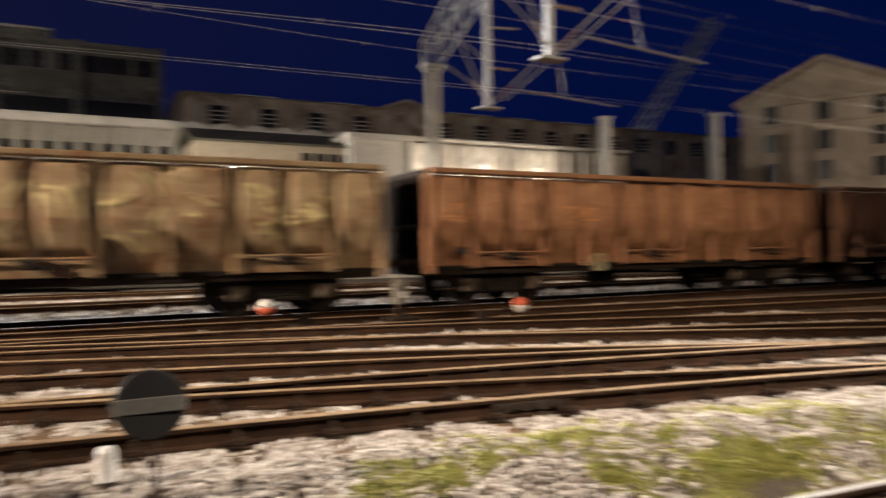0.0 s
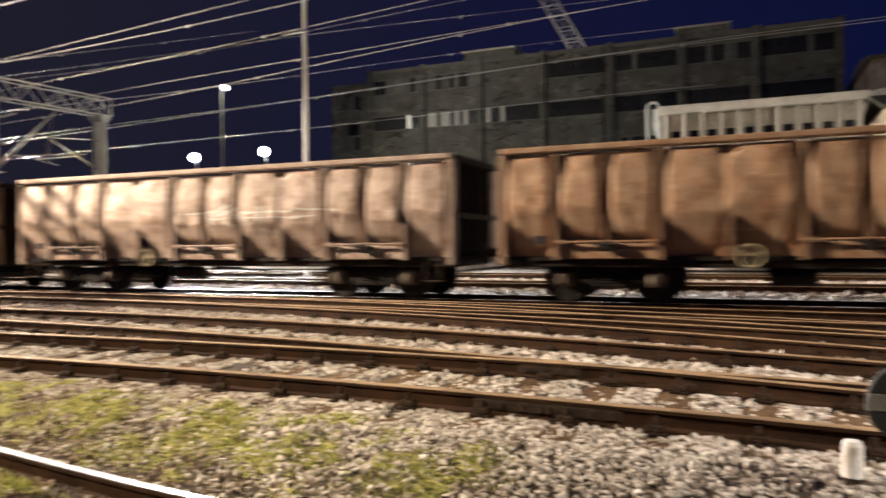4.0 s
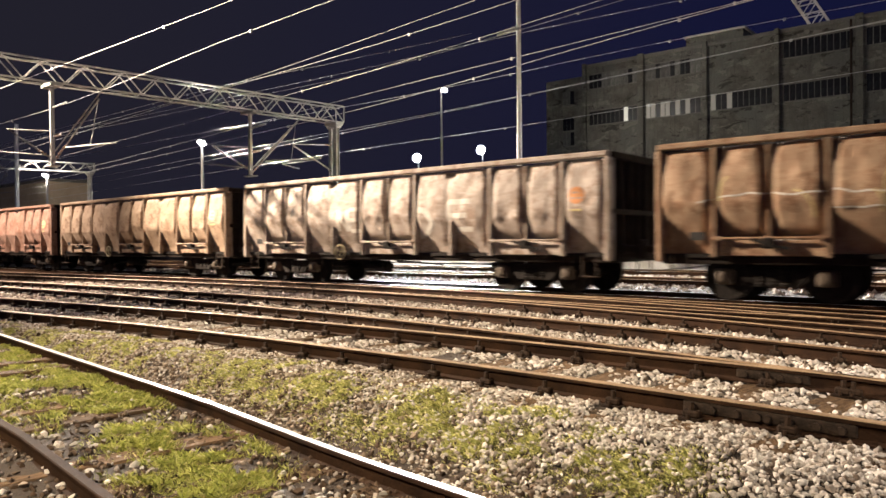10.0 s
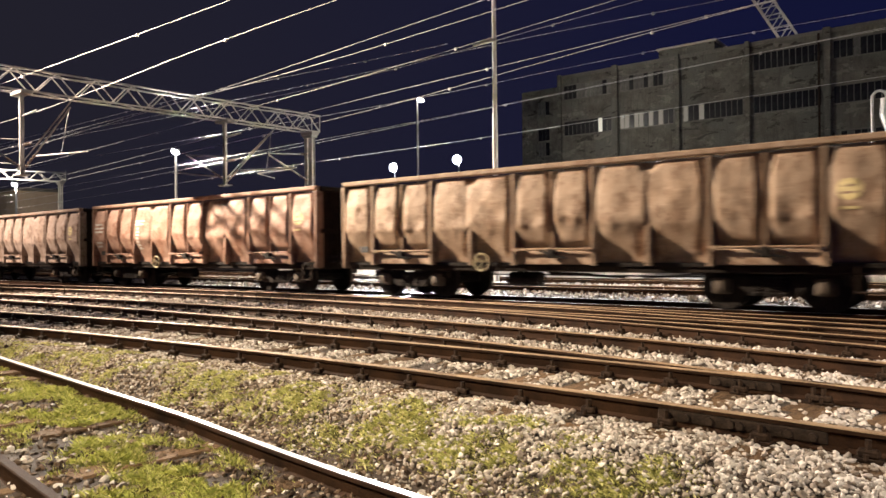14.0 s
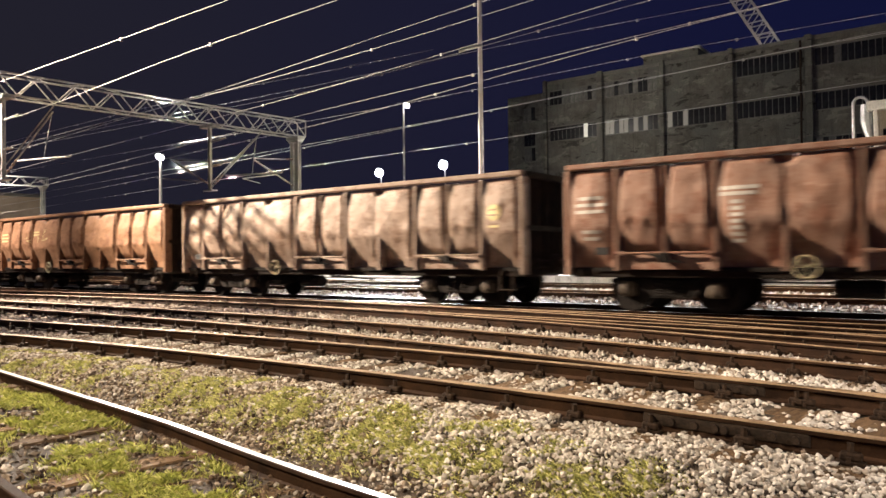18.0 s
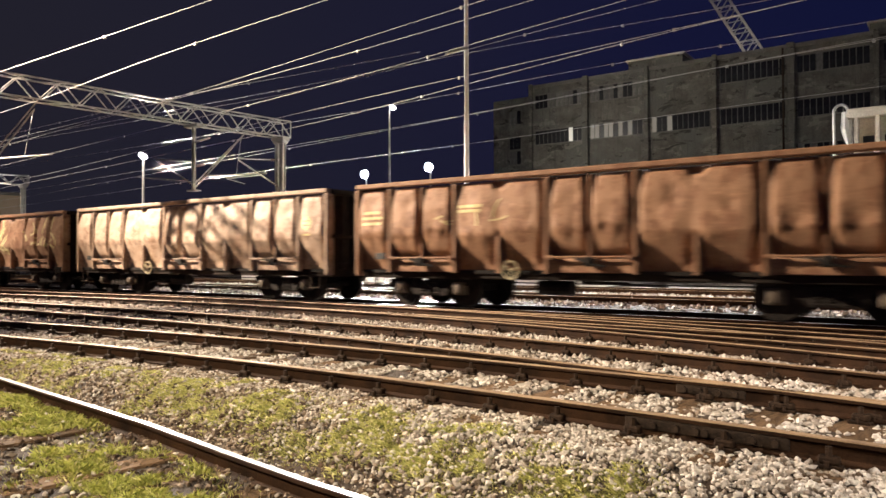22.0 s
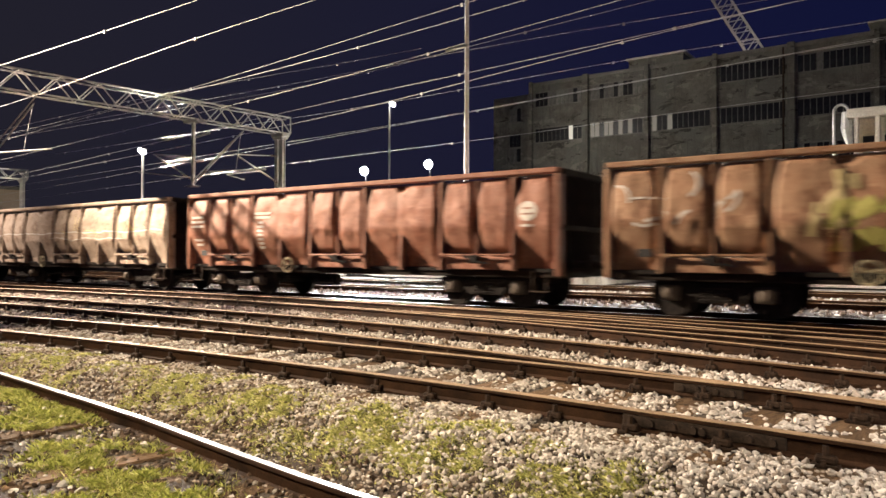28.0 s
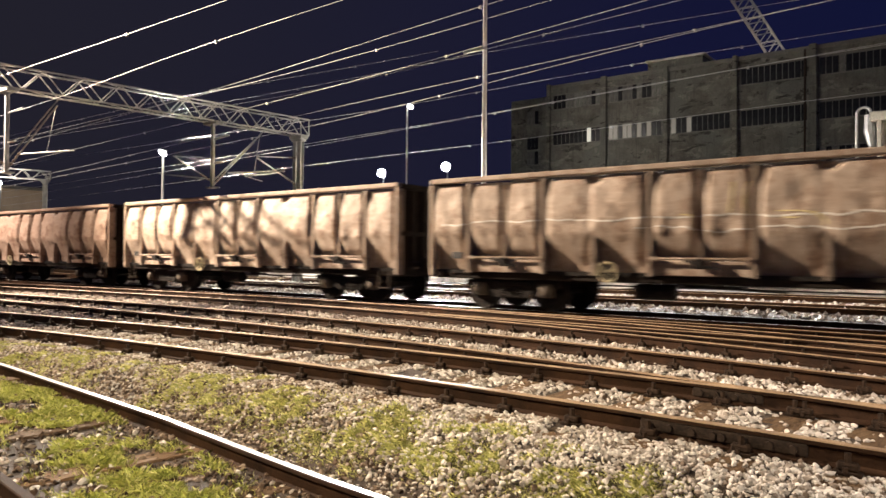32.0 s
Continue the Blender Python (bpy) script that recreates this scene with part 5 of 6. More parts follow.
# white hall with upright fins
wh_ = thing("finned_hall", "white industrial hall with upright concrete fins and small windows", "building")
part("wall", Geo().box(-4.0, 5.2, 40.3, 48, 0, 8.0, 0.0), PALE_WALL, wh_)
part("roof_edge", Geo().box(-4.3, 5.5, 39.6, 48.2, 8.0, 8.45, 0.06), PALE_WALL, wh_)
FIN_M = Geo().box(-0.10, 0.10, 39.7, 40.3, 0, 8.0, 0.03).mesh("fin", PALE_WALL)
HALL_WIN = [Geo().box(-0.24, 0.24, 40.24, 40.31, a, b, 0.0).mesh("window", WINDOW_DARK) for a, b in ((6.55, 7.15), (3.9, 5.2))]
for k in range(11):
    part("fin", FIN_M, None, wh_, at=pose(-3.9 + 0.9 * k, 0, 0))
    if k < 10:
        for win in HALL_WIN:
            part("window", win, None, wh_, at=pose(-3.42 + 0.9 * k, 0, 0))
fl_ = Geo().tube((-4.9, 40.2, 0), (-4.9, 40.2, 8.6), 0.07, n=8)
for k in range(7):
    a, b = math.pi * k / 7, math.pi * (k + 1) / 7
    fl_.tube((-4.6 - 0.3 * math.cos(a), 40.2, 8.5 + 0.3 * math.sin(a)), (-4.6 - 0.3 * math.cos(b), 40.2, 8.5 + 0.3 * math.sin(b)), 0.07, n=8)
fl_.tube((-4.35, 40.2, 8.4), (-4.35, 40.2, 7.6), 0.22, 0.28, 10)
fl_.tube((-4.35, 40.2, 7.6), (-4.2, 40.2, 6.6), 0.28, 0.12, 10)
part("vent_pipe", fl_, GALV, wh_)
# wall lamp added low and out of sight to whiten the ground before it
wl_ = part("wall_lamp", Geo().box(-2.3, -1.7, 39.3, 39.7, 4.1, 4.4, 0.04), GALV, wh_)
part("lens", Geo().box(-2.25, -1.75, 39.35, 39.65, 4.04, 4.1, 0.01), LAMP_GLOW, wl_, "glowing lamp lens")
spot("added_hall_light", (-2.0, 38.8, 4.6), (-7.0, 34.0, 0.0), 8000, WHITE, 100, 0.6, 0.2)

# unseen lamp post added behind the train to brighten the halls
fp_ = thing("added_lamp_post", "short added lamp post, unseen behind the train, to brighten the halls", "lamp post", "yard lamps")
part("pole", Geo().lathe((6.2, 29.5, 0.0), (0, 0, 1), [(0, 0.09), (1.2, 0.09), (1.25, 0.06), (4.9, 0.05)], 10), GALV, fp_)
part("lamp_head", Geo().box(5.95, 6.45, 29.35, 29.75, 4.9, 5.08, 0.04), GALV, fp_)
part("lens", Geo().box(6.0, 6.4, 29.40, 29.70, 4.86, 4.9, 0.01), LAMP_GLOW, fp_, "glowing lamp lens")
lamp("added_apron_light", (6.2, 29.9, 4.6), 800, (1.0, 0.92, 0.78), 0.25)

cb = thing("small_cabin", "small white panelled cabin with a flat grey roof", "cabin")
CP = Geo().box(-0.24, 0.24, 36.95, 37.05, 0.1, 3.3, 0.02).mesh("panel", PALE_WALL)
CF = Geo().box(-0.06, 0.06, 36.85, 37.02, 0.0, 3.35, 0.015).mesh("post", WHITE_PAINT)
for k in range(9):
    part("panel", CP, None, cb, at=pose(-9.9 + 0.55 * k, 0, 0))
    part("post", CF, None, cb, at=pose(-10.17 + 0.55 * k, 0, 0))
part("post", CF, None, cb, at=pose(-5.22, 0, 0))
part("body", Geo().box(-10.15, -5.25, 37.06, 39.2, 0.0, 3.3, 0.0), PALE_WALL, cb)
part("roof", Geo().box(-10.5, -4.9, 36.6, 39.4, 3.36, 3.75, 0.05), CONCRETE_TRIM, cb)

lo = thing("low_shed", "low beige shed with a dark pitched roof", "building")
part("wall", Geo().box(5.6, 14.2, 36.2, 42, 0, 7.0, 0.0), BEIGE_WALL, lo)
rf = Geo()
rf.quad_loop([[(x, 35.7, 7.0), (x, 39.1, 8.05), (x, 42.5, 7.0), (x, 42.5, 6.9), (x, 39.1, 7.9), (x, 35.7, 6.88)] for x in (5.4, 14.4)])
part("roof", rf, ROOF_DARK, lo)
for k in range(4):
    w = part("window", Geo().box(10.9 + 0.75 * k, 11.45 + 0.75 * k, 36.12, 36.22, 6.1, 6.6, 0.02), WINDOW_DARK, lo)
    part("sill", Geo().box(10.85 + 0.75 * k, 11.5 + 0.75 * k, 36.05, 36.2, 6.0, 6.08, 0.01), PALE_WALL, w)
sw = part("window", Geo().box(9.5, 11.2, 36.1, 36.18, 2.3, 3.1, 0.02), WINDOW_LIT, lo, "bright lit window")
part("window_frame", Geo().box(9.4, 9.5, 36.05, 36.18, 1.0, 3.2, 0.01).box(11.2, 11.3, 36.05, 36.18, 1.0, 3.2, 0.01).box(9.5, 11.2, 36.05, 36.18, 3.1, 3.2, 0.01), WHITE_PAINT, sw)
for k in range(3):
    part("door_panel", Geo().box(9.5 + 0.58 * k, 10.04 + 0.58 * k, 36.1, 36.18, 0.9, 2.2, 0.02), WHITE_PAINT, lo)
wb = thing("white_block", "flat-roofed white rendered block beside the shed", "building")
part("wall", Geo().box(13.3, 16.6, 35.2, 41, 0, 7.35, 0.0), PALE_WALL, wb)
part("roof_slab", Geo().box(13.0, 16.8, 34.9, 41.2, 7.35, 7.65, 0.03), PALE_WALL, wb)
cw = thing("panel_wall", "long pale wall of upright panels with small lamps", "wall")
PANEL_M = Geo().box(0.03, 1.13, 35.0, 35.25, 0, 7.3, 0.04).mesh("panel", PALE_WALL)
RIB_M = Geo().box(-0.10, 0.10, 34.82, 35.25, 0, 7.45, 0.03).mesh("rib", PALE_WALL)
for k in range(13):
    part("panel", PANEL_M, None, cw, at=pose(16.7 + 1.16 * k, 0, 0))
    part("rib", RIB_M, None, cw, at=pose(16.7 + 1.16 * k, 0, 0))
part("coping", Geo().box(16.6, 31.9, 34.7, 35.4, 7.45, 7.6, 0.02), PALE_WALL, cw)
for x in (17.6, 20.9, 24.6):
    b = part("wall_lamp", Geo().box(x - 0.22, x + 0.22, 34.55, 34.8, 6.05, 6.3, 0.03), GALV, cw)
    part("lens", Geo().box(x - 0.2, x + 0.2, 34.5, 34.56, 5.95, 6.2, 0.02), WINDOW_LIT, b, "glowing lamp lens")
    lamp("wall_light", (x, 34.0, 5.9), 150, WHITE, 0.15)
for x, y, z in ((29.2, 34.0, 9.3), (38.6, 34.0, 10.2)):
    t = thing("steel_post", "pale square steel post behind the wall", "post", "posts by the wall")
    part("shaft", Geo().box(x - 0.28, x + 0.28, y - 0.28, y + 0.28, 0, z, 0.04), GALV, t)
    part("cap", Geo().box(x - 0.4, x + 0.4, y - 0.34, y + 0.34, z, z + 0.15, 0.03), GALV, t)

pw = thing("parapet_wall", "weathered pale wall with a wavy coping before the warehouses", "wall")
part("wall", Geo().box(6.5, 21.0, 50.0, 50.6, 0, 10.0, 0.0), PALE_WALL, pw)
pk = Geo()
for k in range(7):
    x = 6.6 + 2.05 * k
    pk.quad_loop([[(x, y, 10.0), (x + 2.0, y, 10.0), (x + 1.5, y, 10.25), (x + 1.0, y, 10.38), (x + 0.5, y, 10.25)] for y in (49.95, 50.65)])
part("coping", pk, PALE_WALL, pw)

# row of old brick warehouses
rowb = thing("brick_warehouse_row", "row of old brick warehouses with patched roofs and barred windows", "building")
part("wall", Geo().box(8.2, 74.0, 58.0, 70, 0, 13.9, 0.0), BRICK_WALL, rowb)
part("cornice", Geo().box(8.1, 74.1, 57.75, 58.2, 13.9, 14.1, 0.03), BRICK_WALL, rowb)
rf = Geo().quad_loop([[(x, 57.6, 14.1), (x, 62, 14.75), (x, 70.4, 14.1), (x, 70.4, 14.0), (x, 57.6, 14.0)] for x in (8.0, 74.2)])
part("roof", rf, ROOF_DARK, rowb)
rw = random.Random(9)
for x in (12.0, 19.5, 25.5, 31.5, 38.0, 44.0, 52.0):
    patch = Geo().quad_loop([[(q, 57.9, 14.22), (q, 61.2, 14.71), (q, 61.2, 14.66), (q, 57.9, 14.16)] for q in (x, x + rw.uniform(2.5, 4.5))])
    part("roof_sheet", patch, ROOF_PALE, rowb)
ga = Geo().quad_loop([[(24.6, y, 9), (29.0, y, 9), (29.0, y, 14.0), (26.8, y, 14.75), (24.6, y, 14.0)] for y in (57.5, 58.1)])
part("gable", ga, BRICK_WALL, rowb)
gt = Geo().bar((24.3, 57.4, 14.0), (26.8, 57.4, 14.86), 0.35, 0.2).bar((26.8, 57.4, 14.86), (29.3, 57.4, 14.0), 0.35, 0.2)
part("gable_coping", gt, STONE_WALL, rowb)
OLD_WIN = Geo().box(-0.65, 0.65, 57.93, 57.99, 11.7, 13.2, 0.0).mesh("window", WINDOW_DARK)
BAR_M = Geo().box(-0.62, 0.62, 57.86, 57.92, -0.03, 0.03, 0.0).mesh("glazing_bar", PALE_WALL)
SILL_W = Geo().box(-0.8, 0.8, 57.8, 58.0, 11.52, 11.68, 0.02).mesh("window_sill", STONE_WALL)
x = 10.6
while x < 72:
    w = part("window", OLD_WIN, None, rowb, at=pose(x, 0, 0))
    part("window_sill", SILL_W, None, w)
    if rw.random() < 0.75:
        for z in (12.05, 12.4, 12.75):
            part("glazing_bar", BAR_M, None, w, at=pose(0, 0, z))
    part("pier", Geo().box(x + 1.7, x + 2.3, 57.82, 58.0, 0, 13.9, 0.03), STONE_WALL, rowb)
    x += 4.0

# gabled stone building
gb = thing("gabled_stone_building", "tall sandstone building with a pediment gable and rows of windows", "building", at=pose(48.4, 40.0, 0, 0, 0, -62))
GWD, GEV = 11.8, 12.75
part("wall", Geo().box(0, GWD, 0.0, 14, 0, GEV, 0.0), STONE_WALL, gb)
part("pediment", Geo().quad_loop([[(0, y, GEV), (GWD, y, GEV), (GWD / 2, y, 15.5)] for y in (0.0, 14.0)]), STONE_WALL, gb)
co = Geo().bar((-0.5, -0.2, GEV), (GWD / 2, -0.2, 15.75), 0.6, 0.35).bar((GWD / 2, -0.2, 15.75), (GWD + 0.5, -0.2, GEV), 0.6, 0.35)
part("gable_coping", co, STONE_WALL, gb)
part("cornice", Geo().box(-0.3, GWD + 0.3, -0.35, -0.004, GEV - 0.35, GEV, 0.05), STONE_WALL, gb)
part("string_course", Geo().box(-0.1, GWD + 0.1, -0.2, -0.004, 10.75, 10.95, 0.03), STONE_WALL, gb)
part("roof", Geo().quad_loop([[(-0.5, y, GEV - 0.1), (GWD / 2, y, 15.65), (GWD + 0.5, y, GEV - 0.1), (GWD + 0.5, y, GEV + 0.2), (GWD / 2, y, 15.95), (-0.5, y, GEV + 0.2)] for y in (0.1, 14.4)]), ROOF_DARK, gb)
GW = Geo().box(-0.5, 0.5, -0.06, -0.005, -0.7, 0.7, 0.0).mesh("window", WINDOW_DARK)
GS = Geo().box(-0.75, 0.75, -0.2, -0.005, -0.95, -0.73, 0.02).box(-0.72, -0.52, -0.14, -0.005, -0.72, 0.95, 0.02).box(0.52, 0.72, -0.14, -0.005, -0.72, 0.95, 0.02).box(-0.51, 0.51, -0.14, -0.005, 0.73, 0.95, 0.02).mesh("window_frame", STONE_WALL)
for z in (11.75, 9.5, 7.2, 4.2):
    for x in (2.2, 5.9, 9.6):
        w = part("window", GW, None, gb, at=pose(x, 0, z))
        part("window_frame", GS, None, w)

# pale block at the western end
pb = thing("pale_block", "pale flat-roofed building at the far end of the yard", "building")
part("wall", Geo().box(-122, -88, 34.5, 39, 0, 8.7, 0.0), BEIGE_WALL, pb)
part("roof_slab", Geo().box(-122.5, -87.7, 34.2, 39.3, 8.7, 9.05, 0.04), CONCRETE_TRIM, pb)
for k in range(5):
    w = part("window", Geo().box(-92.5 - 5 * k, -90.9 - 5 * k, 34.44, 34.49, 3.6, 5.2, 0.0), WINDOW_DARK, pb)
    part("sill", Geo().box(-92.7 - 5 * k, -90.7 - 5 * k, 34.3, 34.49, 3.45, 3.58, 0.02), CONCRETE_TRIM, w)
lw = thing("long_low_roof", "long low dark roof behind the yard lamps", "building")
part("wall", Geo().box(-80, -42, 64, 74, 0, 8.6, 0.0), CONCRETE, lw)
part("roof", Geo().quad_loop([[(-80.5, y, z), (-41.5, y, z), (-41.5, y, z + 0.3), (-80.5, y, z + 0.3)] for y, z in ((63.5, 8.6), (69, 9.6), (74.5, 8.6))]), ROOF_DARK, lw)
for k in range(9):
    part("pilaster", Geo().box(-79 + 4.4 * k, -78.4 + 4.4 * k, 63.8, 64.0, 0, 8.6, 0.03), CONCRETE_TRIM, lw)

# ---- signals and point levers ----
ds = thing("dwarf_signal", "black round dwarf signal disc with a grey bar", "signal")
DX, DY = 0.62, 3.90
part("disc", Geo().lathe((DX, DY, 0.485), (0.05, -1, 0.05), [(-0.02, 0.178), (-0.012, 0.186), (0.012, 0.186), (0.02, 0.178)], 36), SIGN_BLACK, ds)
part("bar", Geo().box(DX - 0.178, DX + 0.178, DY - 0.034, DY - 0.025, 0.448, 0.528, 0.002), SIGN_GREY, ds, "grey horizontal bar")
part("post", Geo().tube((DX + 0.03, DY + 0.035, -0.4), (DX + 0.03, DY + 0.035, 0.48), 0.014, n=8), IRON, ds)
mb = Geo().box(DX - 0.12, DX + 0.02, DY - 0.18, DY + 0.05, -0.25, -0.02, 0.02)
mb.bar((DX - 0.28, DY - 0.10, -0.05), (DX - 0.28, DY - 0.10, -0.4), 0.04, 0.05)
mb.bar((DX - 0.30, DY - 0.10, -0.10), (DX + 0.05, DY - 0.02, -0.16), 0.05, 0.06)
mb.tube((DX - 0.03, DY - 0.22, -0.12), (DX - 0.03, DY + 0.12, -0.12), 0.075, n=12)
part("mechanism", mb, IRON, ds, "rusty crank mechanism at the foot")
wp = thing("marker_post", "short white-topped marker post in the ballast", "post")
part("cap", Geo().lathe((0.42, 4.22, 0.03), (0, 0, 1), [(0, 0.052), (0.16, 0.050), (0.185, 0.040), (0.19, 0.01)], 12), WHITE_PAINT, wp, "white painted cap")
part("shaft", Geo().lathe((0.42, 4.22, -0.35), (0, 0, 1), [(0, 0.05), (0.372, 0.045)], 10), IRON, wp)


def point_lever(label, ball, base, red_up):
    t = thing("point_lever", label, "point lever", "weighted point levers")
    b, a = Vector(ball), Vector(base)
    lower, upper = (WHITE_PAINT, RED_PAINT) if red_up else (RED_PAINT, WHITE_PAINT)
    prof = [(0.14 * math.sin(math.pi / 2 * k / 5), max(0.004, 0.14 * math.cos(math.pi / 2 * k / 5))) for k in range(6)]
    w = part("weight", Geo().lathe(b, (0, 0, 1), prof, 18), upper, t, "red weight half" if red_up else "white weight half", smooth=True)
    part("weight", Geo().lathe(b, (0, 0, -1), prof, 18), lower, t, "white weight half" if red_up else "red weight half", smooth=True)
    part("arm", Geo().tube(b, a + Vector((0, 0, 0.18)), 0.022, n=8), IRON, t)
    s = Geo()
    ring = lambda z, w: [(a.x - w, a.y - w, z), (a.x + w, a.y - w, z), (a.x + w, a.y + w, z), (a.x - w, a.y + w, z)]
    s.quad_loop([ring(-0.06, 0.30), ring(0.03, 0.27), ring(0.10, 0.14), ring(0.24, 0.08), ring(0.27, 0.05)])
    part("stand", s, IRON, t)


point_lever("point lever with a white over red round weight", (3.10, 11.66, 0.42), (3.78, 11.85, 0.0), False)
point_lever("point lever with a red over white round weight", (7.25, 10.38, 0.34), (6.55, 10.55, 0.0), True)
pi_ = thing("point_indicator", "grey box point indicator on a short post", "signal")
IX, IY = 5.50, 11.66
part("post", Geo().box(IX - 0.07, IX + 0.07, IY - 0.07, IY + 0.07, -0.1, 0.42, 0.015), IRON, pi_)
part("box", Geo().box(IX - 0.115, IX + 0.115, IY - 0.13, IY + 0.13, 0.36, 0.74, 0.02), SIGN_GREY, pi_)
part("hood", Geo().lathe((IX, IY, 0.74), (0, 0, 1), [(0, 0.10), (0.03, 0.10), (0.07, 0.055), (0.08, 0.02)], 12), SIGN_GREY, pi_)
part("lens", Geo().box(IX - 0.02, IX + 0.09, IY - 0.145, IY - 0.128, 0.48, 0.59, 0.003), WHITE_PAINT, pi_, "white square indicator face")
part("base", Geo().box(IX - 0.28, IX + 0.28, IY - 0.2, IY + 0.2, -0.12, 0.14, 0.03), IRON, pi_)

# ---- the train's wagons and their run ----
RUST, PALE = (0.20, 0.095, 0.050), (0.42, 0.32, 0.26)
LOOKS = {
    2: (RUST, (0.13, 0.06, 0.03), (0.27, 0.14, 0.07), "rust-brown open freight wagon with bulged steel sides"),
    1: ((0.30, 0.135, 0.062), (0.22, 0.09, 0.04), (0.38, 0.19, 0.09), "rust-red open freight wagon with flat battered sides"),
    0: ((0.34, 0.215, 0.11), (0.25, 0.115, 0.052), (0.46, 0.36, 0.20), "olive-brown open freight wagon with yellow graffiti strokes"),
    -1: ((0.38, 0.22, 0.12), (0.28, 0.135, 0.065), (0.46, 0.32, 0.20), "orange-brown open freight wagon with bulged steel sides"),
    -2: (PALE, (0.25, 0.15, 0.09), (0.50, 0.40, 0.31), "dusty pinkish freight wagon with faded white graffiti"),
    -3: ((0.34, 0.20, 0.115), (0.22, 0.11, 0.055), (0.42, 0.30, 0.19), "orange-tan open freight wagon with a scrawled line of paint"),
    -4: ((0.39, 0.32, 0.26), (0.24, 0.16, 0.11), (0.52, 0.45, 0.39), "pale grey-tan freight wagon with large faded white lettering"),
    -5: ((0.36, 0.245, 0.155), (0.22, 0.13, 0.075), (0.44, 0.325, 0.225), "dusty tan open freight wagon with bulged sides"),
    -6: ((0.34, 0.185, 0.12), (0.25, 0.105, 0.06), (0.42, 0.27, 0.20), "dusty red-brown open freight wagon with small white lettering"),
    -7: ((0.34, 0.24, 0.175), (0.20, 0.115, 0.07), (0.44, 0.34, 0.27), "dusty tan freight wagon with a yellow round mark"),
    -8: ((0.31, 0.165, 0.085), (0.20, 0.085, 0.04), (0.37, 0.20, 0.105), "orange-tan open freight wagon with bulged sides"),
    -9: ((0.37, 0.25, 0.165), (0.22, 0.125, 0.075), (0.46, 0.34, 0.25), "sand-coloured open freight wagon with dented sides"),
    -10: ((0.33, 0.17, 0.09), (0.20, 0.09, 0.045), (0.40, 0.25, 0.14), "orange-brown freight wagon with yellow graffiti"),
    -11: ((0.29, 0.105, 0.055), (0.21, 0.070, 0.036), (0.35, 0.165, 0.10), "red-brown freight wagon with a round white mark"),
    -12: ((0.35, 0.265, 0.195), (0.22, 0.14, 0.09), (0.44, 0.355, 0.275), "pale tan freight wagon with a yellow scrawled line"),
    -13: ((0.39, 0.30, 0.23), (0.24, 0.15, 0.10), (0.48, 0.39, 0.31), "dusty pale freight wagon with bulged sides"),
    -14: ((0.36, 0.24, 0.17), (0.24, 0.13, 0.08), (0.44, 0.32, 0.24), "pinkish brown open freight wagon"),
    -15: ((0.36, 0.25, 0.17), (0.24, 0.13, 0.08), (0.44, 0.33, 0.24), "brown open freight wagon at the train's end"),
}
MARKS = {
    0: [(YELLOW_MARK, 0.6, 12.2, 1.6, 2.4, 46, 0.09, "faded yellow graffiti strokes")], -2: [(PAINT_MARK, 6.6, 9.6, 1.5, 2.2, 12, 0.09, "faded white graffiti")],
    -3: [(YELLOW_MARK, 1.2, 9.2, 1.9, 2.15, 14, 0.035, "thin yellow scrawl")], 
    -8: [(YELLOW_MARK, 2.5, 4.2, 1.9, 2.3, 6, 0.04, "faint yellow lettering bars")],
    -10: [(YELLOW_MARK, 3.6, 8.4, 1.4, 2.5, 34, 0.11, "yellow graffiti"), (LIME_MARK, 3.9, 5.2, 1.35, 2.0, 9, 0.26, "broad yellow-green graffiti strokes"), (YELLOW_MARK, 9.0, 12.4, 1.7, 2.5, 16, 0.08, "yellow graffiti"), (PAINT_MARK, 0.3, 2.4, 1.8, 2.4, 10, 0.06, "pale graffiti")],
    -12: [(YELLOW_MARK, 6.0, 12.6, 1.95, 2.1, 12, 0.035, "thin yellow scrawl")], -1: [(YELLOW_MARK, 12.0, 12.5, 1.95, 2.3, 5, 0.05, "small yellow lettering bars")],
    1: [(ORANGE_MARK, 0.3, 0.9, 1.9, 2.3, 5, 0.05, "small faded lettering bars"), (ORANGE_MARK, 3.3, 4.2, 1.9, 2.3, 7, 0.05, "small faded lettering bars")],
}
TRAIN = []
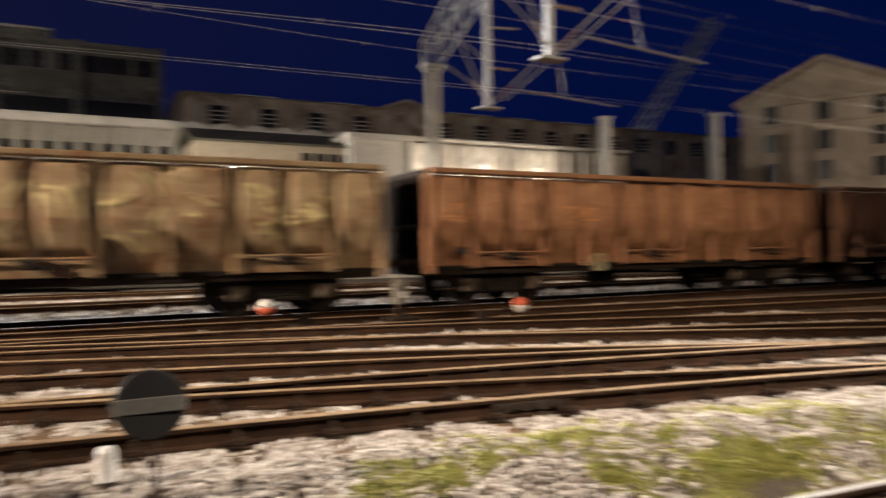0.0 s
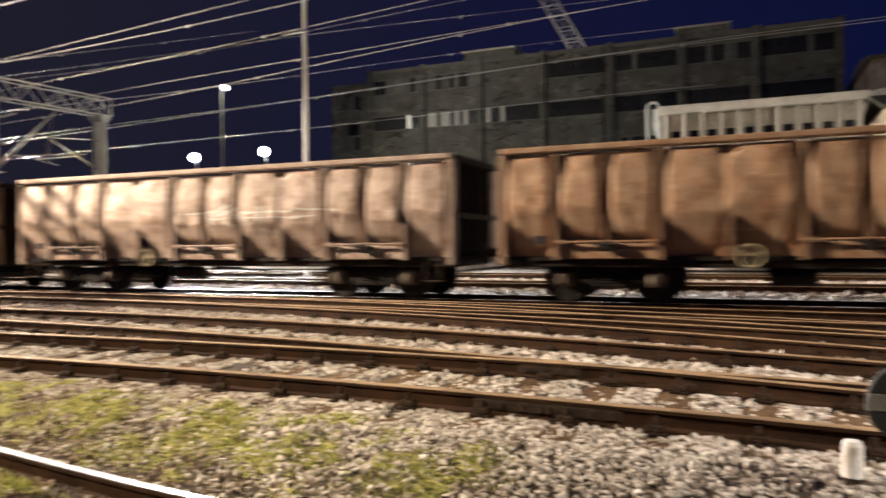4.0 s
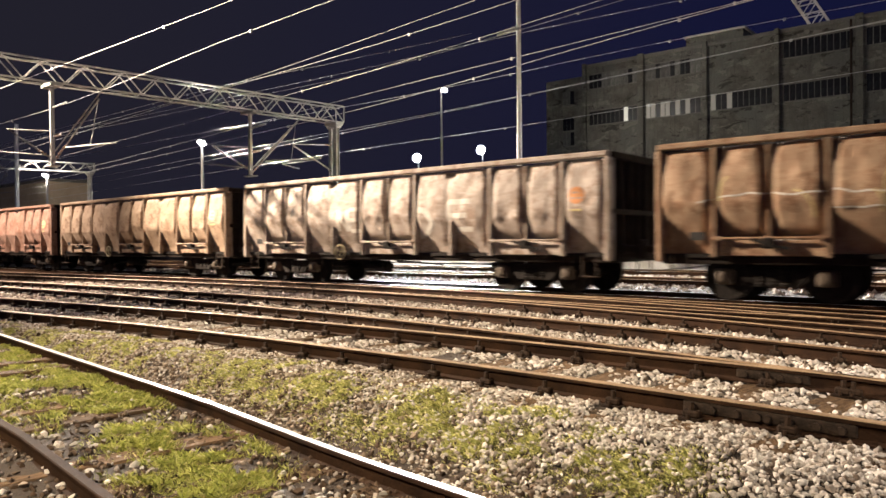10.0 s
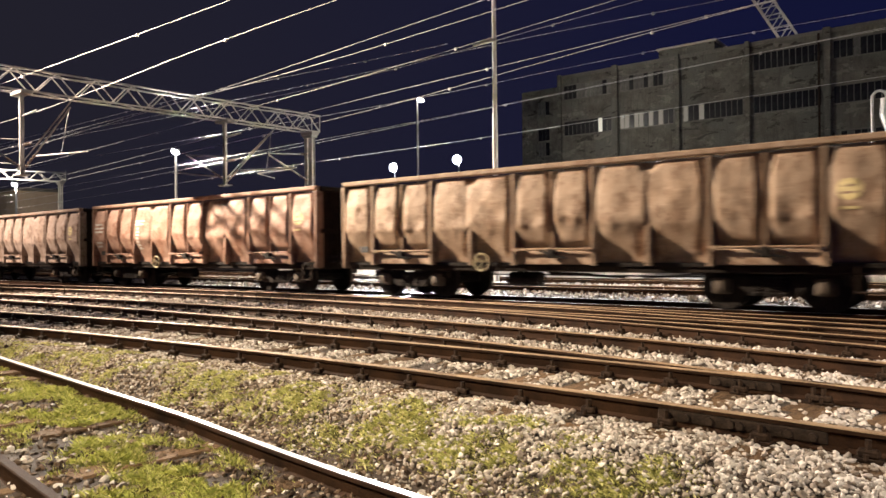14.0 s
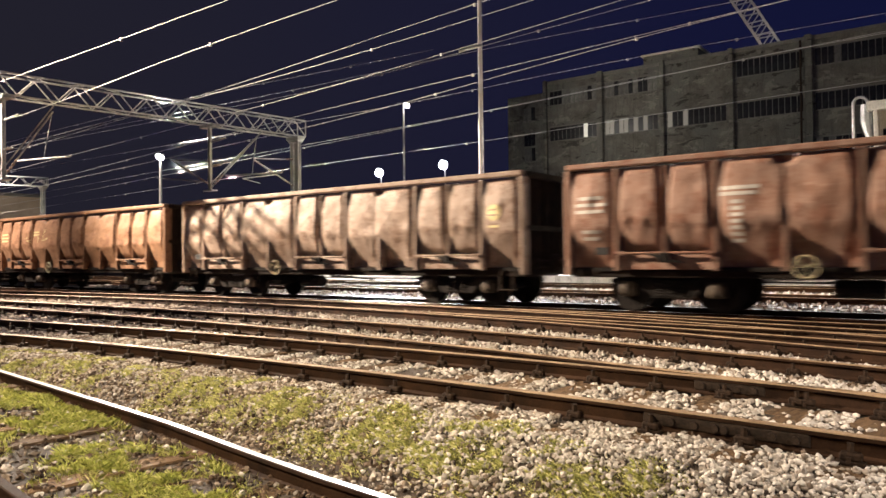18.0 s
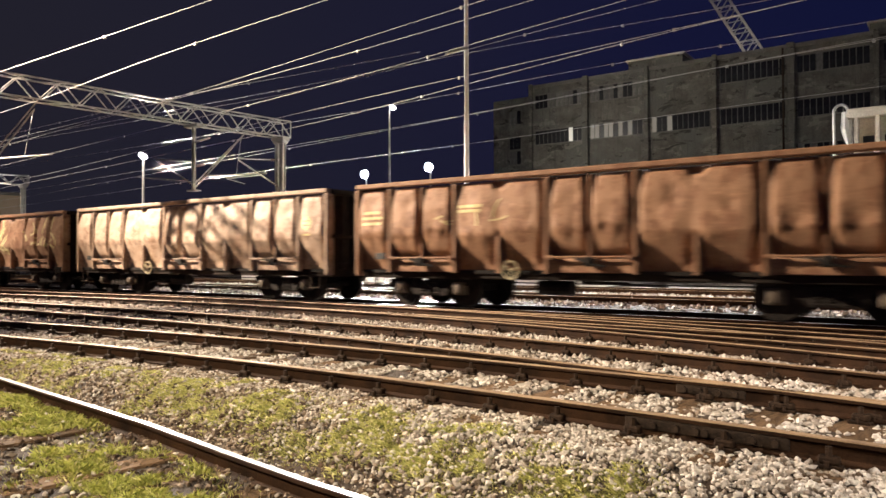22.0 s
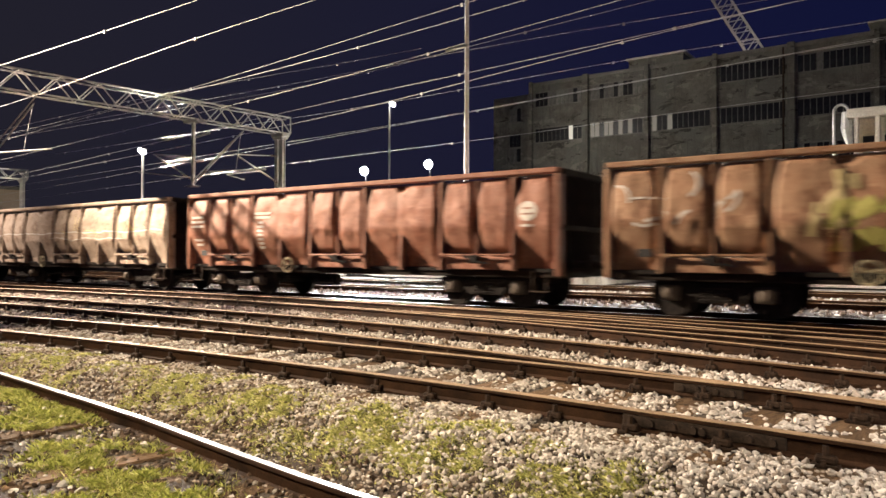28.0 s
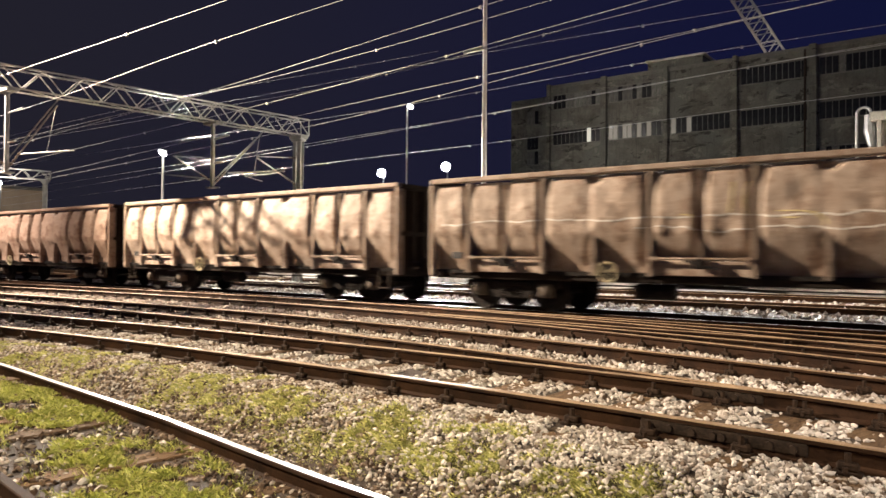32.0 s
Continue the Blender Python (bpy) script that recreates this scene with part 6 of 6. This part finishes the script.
for k, (base, rust, pale, label) in LOOKS.items():
    base, rust, pale = [tuple(0.90 * v + 0.10 * f * sum(c) / 3 for v, f in zip(c, (1.16, 0.96, 0.86))) for c in (base, rust, pale)]
    paint = wagon_paint("wagon_paint", base, rust, pale)
    trim = wagon_paint("wagon_trim", tuple(c * 0.85 for c in base), rust, tuple(c * 0.9 for c in pale), 0.3)
    # posts take a darkened copy of the body paint to stand for shade
    dark = wagon_paint("wagon_posts_shaded", tuple(c * 0.72 for c in base), tuple(c * 0.75 for c in rust), tuple(c * 0.8 for c in pale), 0.6)
    w, skin = wagon(k, paint, trim, dark, label)
    for i, (mm, x0, x1, z0, z1, n, th, note) in enumerate(MARKS.get(k, [])):
        for stroke in marks(skin, x0, x1, z0, z1, n, 7 * k + i, th):
            part("paint_stroke", stroke, mm, w, note)
    for kk, mm, x0, x1, z, wave, th in ((-12, PAINT_MARK, 0.4, 12.6, 2.02, 0.10, 0.035), (-12, PAINT_MARK, 5.2, 10.4, 1.78, 0.12, 0.03), (-3, PAINT_MARK, 0.8, 9.4, 2.0, 0.14, 0.035), (-3, PAINT_MARK, 3.0, 6.8, 1.8, 0.12, 0.03),
                                       (-2, PAINT_MARK, 5.8, 10.2, 2.0, 0.10, 0.04), (-2, PAINT_MARK, 6.4, 9.6, 1.85, 0.10, 0.03)):
        if kk == k:
            part("paint_stroke", scrawl(skin, x0, x1, z, wave, th), mm, w, "long thin scrawled line of paint")
    if k == -4:
        for text, x0, x1, z0, z1, th in (("NE", 4.55, 5.45, 1.52, 2.12, 0.11), ("D", 7.45, 8.05, 1.35, 2.05, 0.15), ("E", 8.60, 9.30, 1.50, 2.18, 0.13)):
            for stroke in lettering(skin, text, x0, x1, z0, z1, th):
                part("painted_letter_stroke", stroke, PAINT_MARK, w, "faded white painted lettering")
    if k in (-6, -11, -8):
        mm = YELLOW_MARK if k == -8 else PAINT_MARK
        end = ((2.36, 0.28, 0.80), (2.22, 0.22, 0.90), (2.08, 0.22, 0.84), (1.66, 0.36, 0.76), (1.52, 0.36, 0.70))
        column = ((2.40, 3.15, 3.85), (2.29, 3.15, 3.80)) + tuple((2.14 - 0.12 * q, 3.36, 3.56) for q in range(7))
        for strip in bars(skin, (end if k != -8 else end[:3]) + (column if k != -8 else column[:2])):
            part("lettering_bar", strip, mm, w, "small faded lettering")
    if k in (-11, -9, -7, -6, -1, -4, -5):
        for strip in bars(skin, ((2.24, 12.10, 12.30), (2.12, 12.06, 12.34)), 0.045):
            part("lettering_bar", strip, paint, w, "dark emblem on the round mark")
        for strip in bars(skin, ((1.86, 12.06, 12.34),), 0.05):
            part("lettering_bar", strip, PAINT_MARK if k == -11 else YELLOW_MARK, w, "small faded lettering")
        rad = 0.22 if k == -11 else 0.19
        part("painted_roundel", roundel(skin, 12.2, 2.18, rad), PAINT_MARK if k == -11 else ORANGE_MARK if k == -4 else YELLOW_MARK, w, "round white painted mark" if k == -11 else "round orange painted mark" if k == -4 else "round yellow painted mark")
    TRAIN.append((k, w))


def run(t):
    """Metres that the train has rolled at t seconds: it gathers speed slowly."""
    return -6.80 + 3.940 * t + 0.025106 * t * t + 0.001442 * t ** 3 - 3.29e-05 * t ** 4


def motions():
    for k, w in TRAIN:
        walk(w, [(t, pose(run(t) + PITCH * k, TRAIN_Y, 0.06)) for t in range(0, 33, 2)])
    rolling = [(k / 10, pose(0, 0, 0, 0, math.degrees(run(k / 10) / 0.46), 0)) for k in range(321)]
    for axle, x in WHEELSETS:
        seat = pose(x, WIDTH / 2, 0.46)
        walk(axle, [(t, seat @ turned) for t, turned in rolling])


motions()
